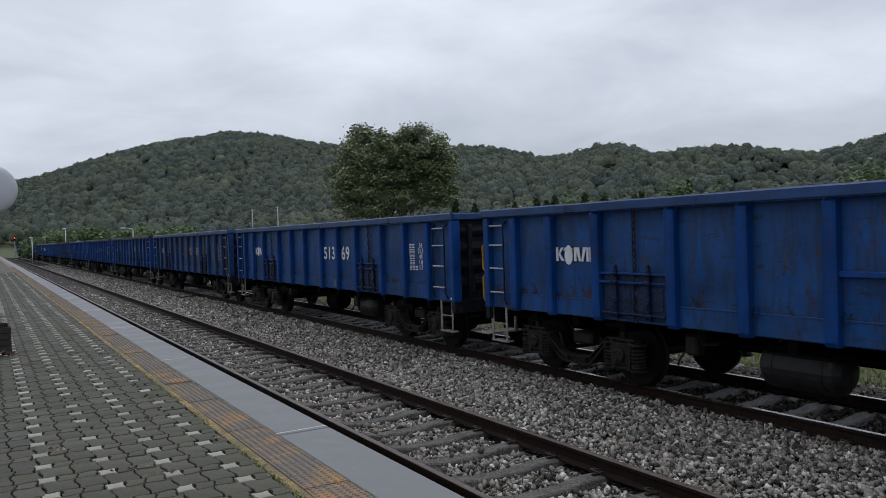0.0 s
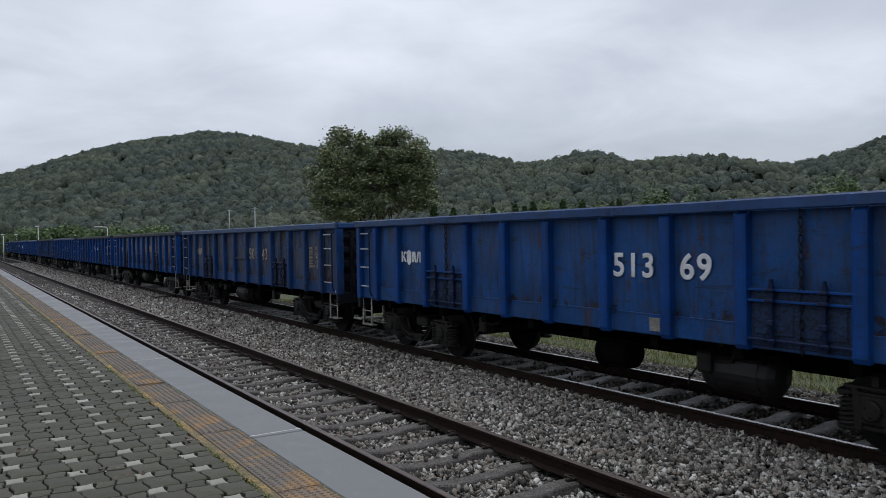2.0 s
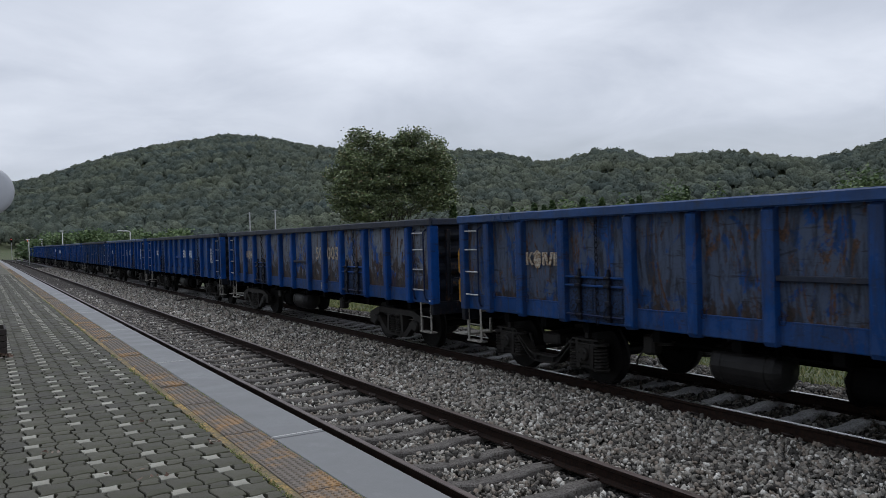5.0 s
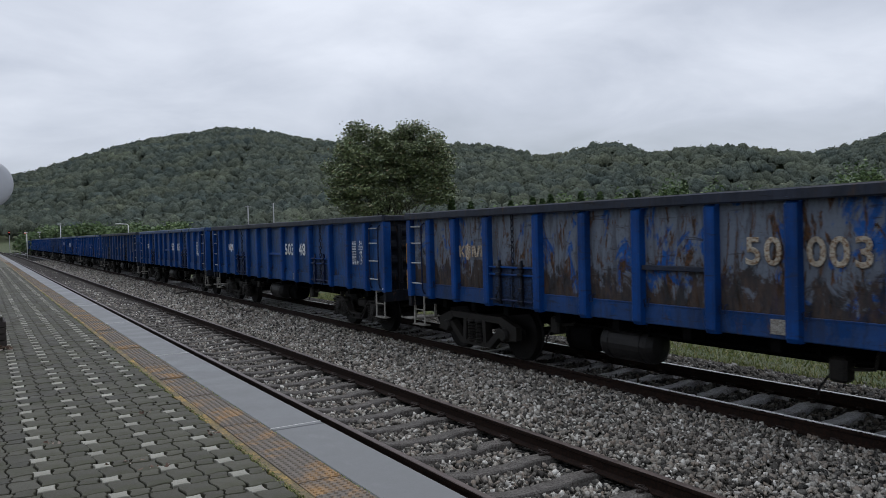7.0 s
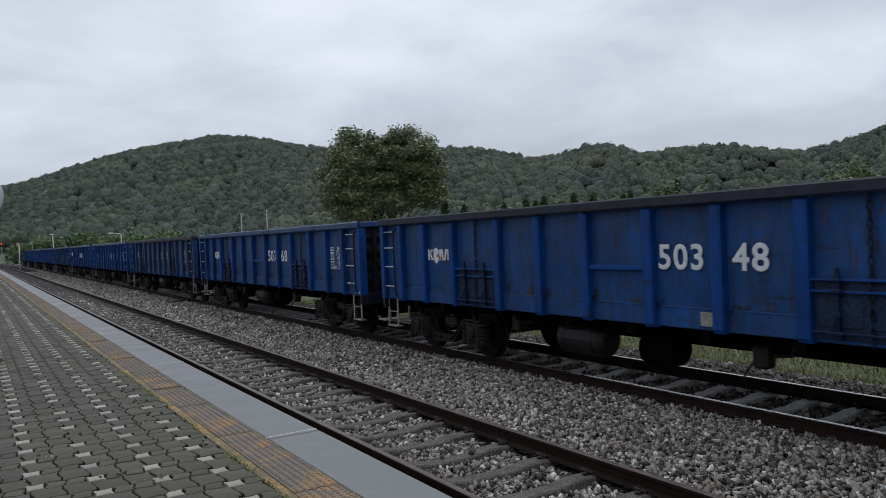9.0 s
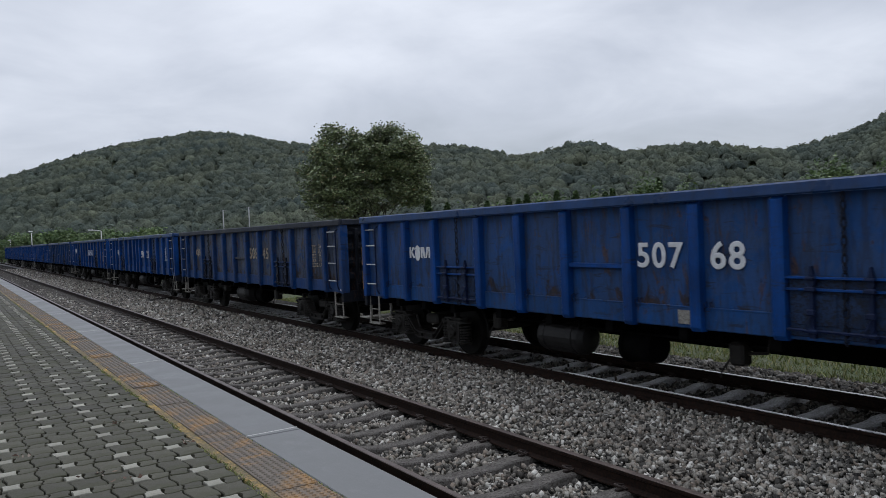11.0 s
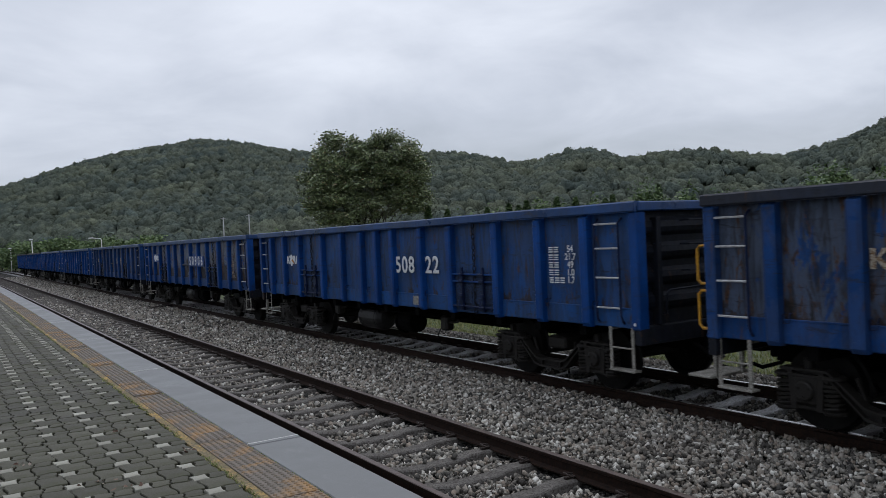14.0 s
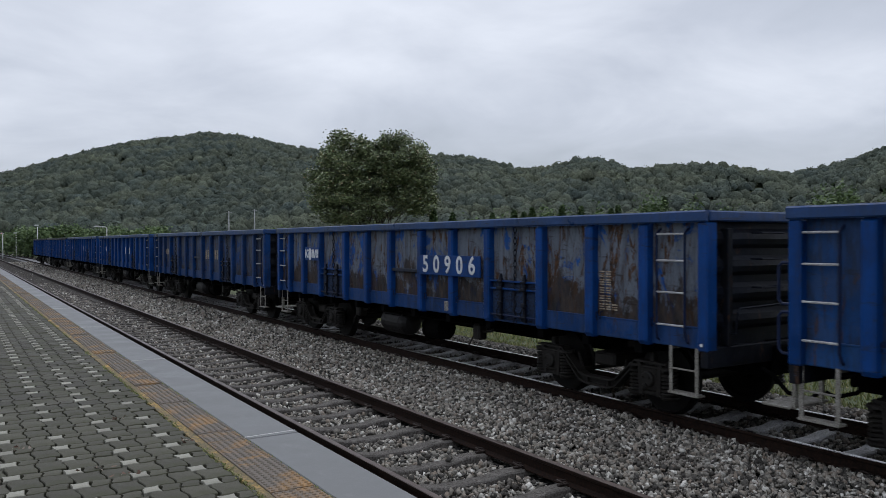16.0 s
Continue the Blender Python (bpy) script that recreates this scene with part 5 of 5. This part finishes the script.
def build_big_tree():
    """The broad spreading tree behind the train: two stems, open limbs, clumped foliage."""
    rnd = random.Random(5)
    rng = np.random.default_rng(5)
    tree = tagged(empty("broadleaf_tree", pose(24.06, 48.04, -0.62)), "broad rounded green broadleaf tree with open lower limbs", "tree")
    bm = bmesh.new()
    tips = []
    tube(bm, [(0.3, 0, -0.3), (0.35, 0.1, 1.2), (0.3, 0, 2.6)], [0.36, 0.28, 0.24], 9)
    for dx, dy, dz, ln in ((-0.7, 0.25, 0.9, 3.6), (-0.3, 0.3, 1.2, 3.9), (0.35, -0.3, 1.2, 4.0), (0.75, -0.4, 0.75, 3.8), (0.1, 0.9, 0.9, 3.0), (-0.2, -0.9, 0.9, 3.0), (-0.9, 0.3, 0.35, 3.0), (0.95, -0.4, 0.3, 3.0)):
        grow(bm, tips, Vector((0.3, 0, 2.3 + rnd.uniform(-0.6, 0.3))), Vector((dx, dy, dz)).normalized(), ln * 0.74, 0.15, 2, rnd)
    part("trunk", to_mesh("trunk", bm, m_bark, True), tree)
    # clumps fill an uneven dome with two lobes along the view's width
    across = Vector((0.891, -0.454, 0))
    deep = Vector((0.454, 0.891, 0))
    centres = []
    lobes = ((-1.8, 0.2, 8.2, 2.0, 2.0, 2.0), (1.8, -0.2, 8.3, 1.9, 1.9, 1.95), (0.1, 0.3, 7.9, 2.3, 1.9, 1.9), (-2.7, 0.3, 6.1, 1.8, 1.8, 2.1), (3.0, 0.0, 7.5, 1.15, 1.5, 1.5), (-0.6, 0.0, 5.4, 2.6, 2.1, 2.1), (2.9, 0.1, 5.6, 1.35, 1.4, 0.9))
    for ca, cd, cz, ra, rd, rz in lobes:
        for k in range(76):
            v = rng.normal(size=3)
            v /= np.linalg.norm(v)
            f = rng.uniform(0.78, 1.0) if k < 54 else rng.uniform(0.3, 0.7)
            q = across * float(ca + v[0] * ra * f) + deep * float(cd + v[1] * rd * f) + Vector((0.3, 0, float(cz + v[2] * rz * f)))
            if q.z > 2.5 and not (ca + v[0] * ra * f > 0.8 and q.z < 4.6 and rnd.random() < 0.75):
                centres.append(np.array(q[:]))
    centres = np.array(centres)
    per = 250
    c = centres[:, None, :] + rng.normal(size=(len(centres), per, 3)) * np.array([0.25, 0.25, 0.17]) * rng.uniform(0.75, 1.2, (len(centres), 1, 1))
    c = c.reshape(-1, 3)
    v, t = cards(rng, c, rng.uniform(0.055, 0.120, len(c)), 0.15)
    part("crown", tri_mesh("crown", v, t, m_leaf), tree)


build_big_tree()


def build_bush(x, y, w, h, mat, label, seed, cone=False, base=-0.62):
    """A shrub or clipped conifer: short stem and a ragged mass of leaves."""
    rng = np.random.default_rng(seed)
    ob = tagged(empty("conifer" if cone else "bush", pose(x, y, base)), label, "conifer" if cone else "bush", "line of conifers" if cone else "bushes beyond the track")
    bm = bmesh.new()
    tube(bm, [(0, 0, 0), (0.05, 0.02, h * 0.5), (0, 0, h * 0.85)], [0.12, 0.08, 0.02], 6)
    part("trunk", to_mesh("trunk", bm, m_bark), ob)
    n = int(1500 if cone else 2600)
    if cone:
        z = h * rng.uniform(0.04, 1.0, n) ** 0.8
        rr = w / 2 * (1 - (z / h)) ** 0.75 * rng.uniform(0.55, 1.12, n) + 0.05
        a = rng.uniform(0, 2 * math.pi, n)
        c = np.stack([rr * np.cos(a), rr * np.sin(a), z], 1)
    else:
        k = 22
        d = rng.normal(size=(k, 3))
        d /= np.linalg.norm(d, axis=1, keepdims=True)
        cc = d * np.array([w * 0.36, w * 0.36, h * 0.33]) * rng.uniform(0.4, 1.1, (k, 1)) + np.array([0, 0, h * 0.58])
        c = cc[rng.integers(0, k, n)] + rng.normal(size=(n, 3)) * np.array([w * 0.10, w * 0.10, h * 0.09])
    v, t = cards(rng, c, rng.uniform(0.07, 0.17, n) * (1.0 if cone else max(1.0, w / 3.2)), 0.25)
    part("crown", tri_mesh("crown", v, t, mat), ob)


def plant_line():
    """Young conifers and shrubs in a line behind the train, and the hedge by the far lamps."""
    rnd = random.Random(3)
    k = 0
    row = [(31.3, 1.5, 5.1, True), (32.7, 1.6, 4.75, True), (34.2, 2.2, 4.5, False), (35.6, 1.5, 4.75, True), (36.4, 2.4, 4.6, False), (37.2, 1.6, 4.95, True), (37.9, 1.6, 4.8, True), (38.5, 1.8, 5.1, True),
           (39.6, 2.4, 4.8, False), (40.65, 1.8, 5.2, True), (41.3, 2.2, 4.7, False), (42.0, 1.7, 5.1, True), (43.3, 2.2, 4.8, False), (44.1, 1.7, 5.0, True), (44.6, 1.7, 5.2, True), (45.6, 2.2, 4.8, False),
           (46.9, 3.0, 5.6, False), (47.8, 1.8, 5.75, True), (48.8, 2.4, 4.9, False), (49.75, 2.2, 5.4, False), (52.0, 2.0, 4.9, False), (58.0, 2.2, 6.1, False), (58.8, 2.6, 6.25, False), (59.4, 2.0, 6.0, False), (62.6, 2.6, 6.0, False)]
    for az, w, h, cone in row:
        dist = 55.0 + rnd.uniform(-2, 2)
        h *= 1 + (dist - 55) * 0.008
        a = radians(az)
        build_bush(dist * math.sin(a), dist * math.cos(a), w, h, m_conifer if cone else m_bush, "small dark green conifer standing in rough grass" if cone else "light green leafy shrub standing in rough grass", 40 + k, cone)
        k += 1
    for i in range(26):
        az = 3.0 + i * 0.48 + rnd.uniform(-0.15, 0.15)
        dist = rnd.uniform(125, 155)
        a = radians(az)
        build_bush(dist * math.sin(a), dist * math.cos(a), rnd.uniform(5, 7.5), rnd.uniform(4.4, 5.9) - 0.008 * (i - 10) ** 2, m_bush, "rounded green bush in the distant hedge", 90 + i)
    for i in range(22):
        az = 15.5 + i * 0.72 + rnd.uniform(-0.2, 0.2)
        dist = rnd.uniform(85, 120)
        a = radians(az)
        build_bush(dist * math.sin(a), dist * math.cos(a), rnd.uniform(3, 5.5), rnd.uniform(3.2, 4.4), m_bush if rnd.random() < 0.6 else m_conifer, "rounded green bush in the distant hedge", 140 + i)


plant_line()


def build_grass():
    """Rough grass and weeds on the verge beyond the far track."""
    rng = np.random.default_rng(21)
    n = 60000
    x = 12.2 + 11.8 * rng.uniform(0, 1, n) ** 1.3
    y = rng.uniform(3, 34, n)
    h = rng.uniform(0.03, 0.12, n) * np.where(rng.uniform(0, 1, n) < 0.06, 1.8, 1)
    z = np.interp(x, [12.2, 13.0, 13.4], [-0.56, -0.66, -0.62])
    a = rng.uniform(0, 2 * math.pi, n)
    lean = rng.normal(0, 0.35, (n, 2))
    w = 0.012 + 0.01 * rng.uniform(size=n)
    p0 = np.stack([x - w * np.cos(a), y - w * np.sin(a), z], 1)
    p1 = np.stack([x + w * np.cos(a), y + w * np.sin(a), z], 1)
    p2 = np.stack([x + lean[:, 0] * h, y + lean[:, 1] * h, z + h], 1)
    ob = new("verge_grass", tri_mesh("verge_grass", np.stack([p0, p1, p2], 1).reshape(-1, 3), np.arange(n * 3).reshape(-1, 3), m_weed))
    tagged(ob, "rough yellow-green grass beyond the ballast shoulder", "grass", kind="stuff")
    # weeds in the joints of the platform edge
    n = 5200
    strip = rng.uniform(0, 1, n) < 0.72
    x = np.where(strip, 1.638 + rng.normal(0, 0.014, n), 2.016 + rng.normal(0, 0.006, n))
    y = 4.0 + 26 * rng.uniform(0, 1, n) ** 1.5
    keep = np.array([noise.noise((0.0 if s else 9.0, yy * 1.4, 0.5)) > -0.12 for s, yy in zip(strip, y)])
    x, y, strip = x[keep], y[keep], strip[keep]
    n = len(x)
    h = rng.uniform(0.006, 0.022, n) * np.where(strip, 1, 0.7)
    a = rng.uniform(0, 2 * math.pi, n)
    lean = rng.normal(0, 0.7, (n, 2))
    w = 0.006 + 0.004 * rng.uniform(size=n)
    z = np.full(n, PLAT - 0.008)
    p0 = np.stack([x - w * np.cos(a), y - w * np.sin(a), z], 1)
    p1 = np.stack([x + w * np.cos(a), y + w * np.sin(a), z], 1)
    p2 = np.stack([x + lean[:, 0] * h, y + lean[:, 1] * h, z + h], 1)
    ob = new("joint_weeds", tri_mesh("joint_weeds", np.stack([p0, p1, p2], 1).reshape(-1, 3), np.arange(n * 3).reshape(-1, 3), m_weed))
    tagged(ob, "moss and tiny weeds in the platform joints", "weeds", kind="stuff")


build_grass()


# ---- platform furniture and far fixtures ----
def build_mirror():
    """Round traffic mirror on a post, seen from behind."""
    ob = tagged(empty("platform_mirror", pose(0.10, 14.96, PLAT)), "round grey platform mirror on a steel post", "mirror")
    bm = bmesh.new()
    tube(bm, [(-0.02, 0.1, -0.05), (-0.02, 0.1, 2.95)], 0.038, 12)
    tube(bm, [(-0.02, 0.1, 2.55), (0, 0.02, 2.58)], 0.025, 8)
    part("post", to_mesh("post", bm, m_galv, True), ob)
    bm = bmesh.new()
    lathe(bm, [(-0.03, 0.36), (-0.045, 0.40), (-0.02, 0.415), (0.005, 0.405), (0.05, 0.33), (0.075, 0.16), (0.082, 0.01)], "Y", 40)
    part("shell", to_mesh("shell", bm, m_mirror_back, True), ob, pose(0, 0, 2.59, 4, 0, 176))


def build_planter():
    """Low slatted plank box on the platform with dead leaves beside it."""
    ob = tagged(empty("plank_planter", pose(-0.31, 13.9, PLAT)), "low dark plank planter standing on the platform paving", "planter")
    for k in range(4):
        bm = bmesh.new()
        z = 0.05 + k * 0.095
        box(bm, -0.60, 0.60, -0.45, -0.42, z, z + 0.086, 0.006)
        box(bm, -0.60, 0.60, 0.42, 0.45, z, z + 0.086, 0.006)
        box(bm, 0.57, 0.60, -0.42, 0.42, z, z + 0.086, 0.006)
        box(bm, -0.60, -0.57, -0.42, 0.42, z, z + 0.086, 0.006)
        part("plank_course", to_mesh("plank_course", bm, m_plank), ob)
    bm = bmesh.new()
    box(bm, -0.57, 0.57, -0.42, 0.42, 0.0, 0.34)
    part("soil", to_mesh("soil", bm, m_bed), ob)
    rng = np.random.default_rng(4)
    n = 46
    c = np.stack([rng.uniform(-0.35, 0.34, n), 13.38 + rng.normal(0, 0.05, n), PLAT + rng.uniform(0.01, 0.07, n)], 1)
    for px, py in ((1.02, 5.72), (0.86, 5.95), (0.42, 6.9), (1.2, 7.6), (1.55, 6.4)):
        q = np.stack([px + rng.normal(0, 0.05, 9), py + rng.normal(0, 0.035, 9), PLAT + rng.uniform(0.004, 0.02, 9)], 1)
        c = np.concatenate([c, q])
    n = len(c)
    v, t = cards(rng, c, np.where(np.arange(n) < 46, rng.uniform(0.03, 0.06, n), rng.uniform(0.008, 0.022, n)), 0.4)
    d = new("dead_leaves", tri_mesh("dead_leaves", v, t, m_deadleaf))
    tagged(d, "dry brown fallen leaves on the paving", "leaves", kind="stuff")


def build_lamp(x, y, top, arm):
    ob = tagged(empty("platform_lamp", pose(x, y, -0.62)), "slim pale platform lamp post", "street lamp", "far platform lamps")
    bm = bmesh.new()
    h = top + 0.62
    pts = [(0, 0, 0), (0, 0, h - 0.1), (-0.12, 0.02, h), (-arm, 0.04, h + 0.06)]
    tube(bm, pts if arm > 0.3 else pts[:2], 0.055, 8)
    part("pole", to_mesh("pole", bm, m_lamp_white, True), ob)
    bm = bmesh.new()
    box(bm, -arm - 0.25, -arm + 0.25, -0.12, 0.2, h + 0.0, h + 0.14, 0.04)
    part("head", to_mesh("head", bm, m_lamp_white), ob)


def build_pole(x, y, top):
    ob = tagged(empty("utility_pole", pose(x, y, -0.62)), "grey concrete utility pole with crossarm", "utility pole", "poles beyond the field")
    bm = bmesh.new()
    tube(bm, [(0, 0, 0), (0, 0, top + 0.62)], [0.16, 0.10], 8)
    part("pole", to_mesh("pole", bm, m_pole, True), ob)
    bm = bmesh.new()
    box(bm, -0.5, 0.5, -0.05, 0.05, top + 0.40, top + 0.48)
    part("crossarm", to_mesh("crossarm", bm, m_pole), ob)


def build_signal(x, y, z):
    ob = tagged(empty("rail_signal", pose(x, y, -0.4)), "railway signal mast showing a red light", "signal", "far signals")
    bm = bmesh.new()
    tube(bm, [(0, 0, 0), (0, 0, z + 0.6)], 0.07, 8)
    part("mast", to_mesh("mast", bm, m_pole), ob)
    bm = bmesh.new()
    box(bm, -0.2, 0.2, -0.12, 0.1, z - 0.25, z + 0.75, 0.05)
    part("backboard", to_mesh("backboard", bm, m_black), ob)
    bm = bmesh.new()
    lathe(bm, [(-0.20, 0.02), (-0.20, 0.13), (-0.12, 0.13)], "Y", 14, (0, 0, z + 0.4))
    part("lens", to_mesh("lens", bm, m_red), ob)


def build_board():
    """A dark plank left lying on the stones between the tracks."""
    bm = bmesh.new()
    box(bm, -0.11, 0.11, -0.55, 0.55, 0.0, 0.05, 0.008)
    box(bm, 0.02, 0.20, -0.38, 0.45, 0.05, 0.08, 0.006)
    ob = new("loose_plank", to_mesh("loose_plank", bm, m_plank))
    ob.matrix_basis = pose(7.22, 33.01, -0.125, 0, 0, -58)
    tagged(ob, "dark wooden planks lying on the ballast", "plank")


build_board()
build_mirror()
build_planter()
build_lamp(9.65, 119.6, 4.4, 0.1)
build_lamp(13.7, 89.0, 3.75, 1.0)
build_lamp(5.9, 128.0, 3.4, 0.1)
build_lamp(8.0, 135.0, 3.5, 0.1)
build_pole(43.1, 143.7, 7.8)
build_pole(47.5, 142.3, 8.2)
build_signal(5.8, 200, 4.34)
build_signal(8.95, 200, 3.98)


# ---- what moves ----
RUN = [-7.84, -5.277, -2.669, -0.005, 2.724, 5.541, 8.462, 11.452, 14.447, 17.46, 20.506, 23.586, 26.713, 29.896, 33.15, 36.475, 39.868, 43.308, 46.788, 50.322, 53.911, 57.556, 61.253, 64.988, 68.752, 72.54, 76.359, 80.23, 84.155, 88.134, 92.127, 96.002, 99.663]


def travelled(t):
    """Metres run by the train at t seconds, smooth between half seconds."""
    u = min(max(t * 2, 0), len(RUN) - 1.0001)
    i = int(u)
    f = u - i
    at = lambda k: RUN[k] if 0 <= k < len(RUN) else (2 * RUN[0] - RUN[1] if k < 0 else 2 * RUN[-1] - RUN[-2])
    a, b, c, d = at(i - 1), at(i), at(i + 1), at(i + 2)
    return b + 0.5 * f * (c - a + f * (2 * a - 5 * b + 4 * c - d + f * (3 * (b - c) + d - a)))


def wagon_pose(k, s):
    y = 3.87 + HALF + PITCH * (k - 1) - s
    turn = math.degrees(math.atan((bend(y + 4.6) - bend(y - 4.6)) / 9.2))
    return pose(TRACK_B + bend(y), y, 0.0, 0, 0, -turn)


def motions():
    for k, wagon in enumerate(WAGONS):
        walk(wagon, [(i / 4, wagon_pose(k, travelled(i / 4))) for i in range(65)])
    for wheel, y, k in WHEELS:
        if k <= 10:
            walk(wheel, [(i / 15, pose(0, y, 0.43, math.degrees(travelled(i / 15) / 0.43))) for i in range(241)])


motions()
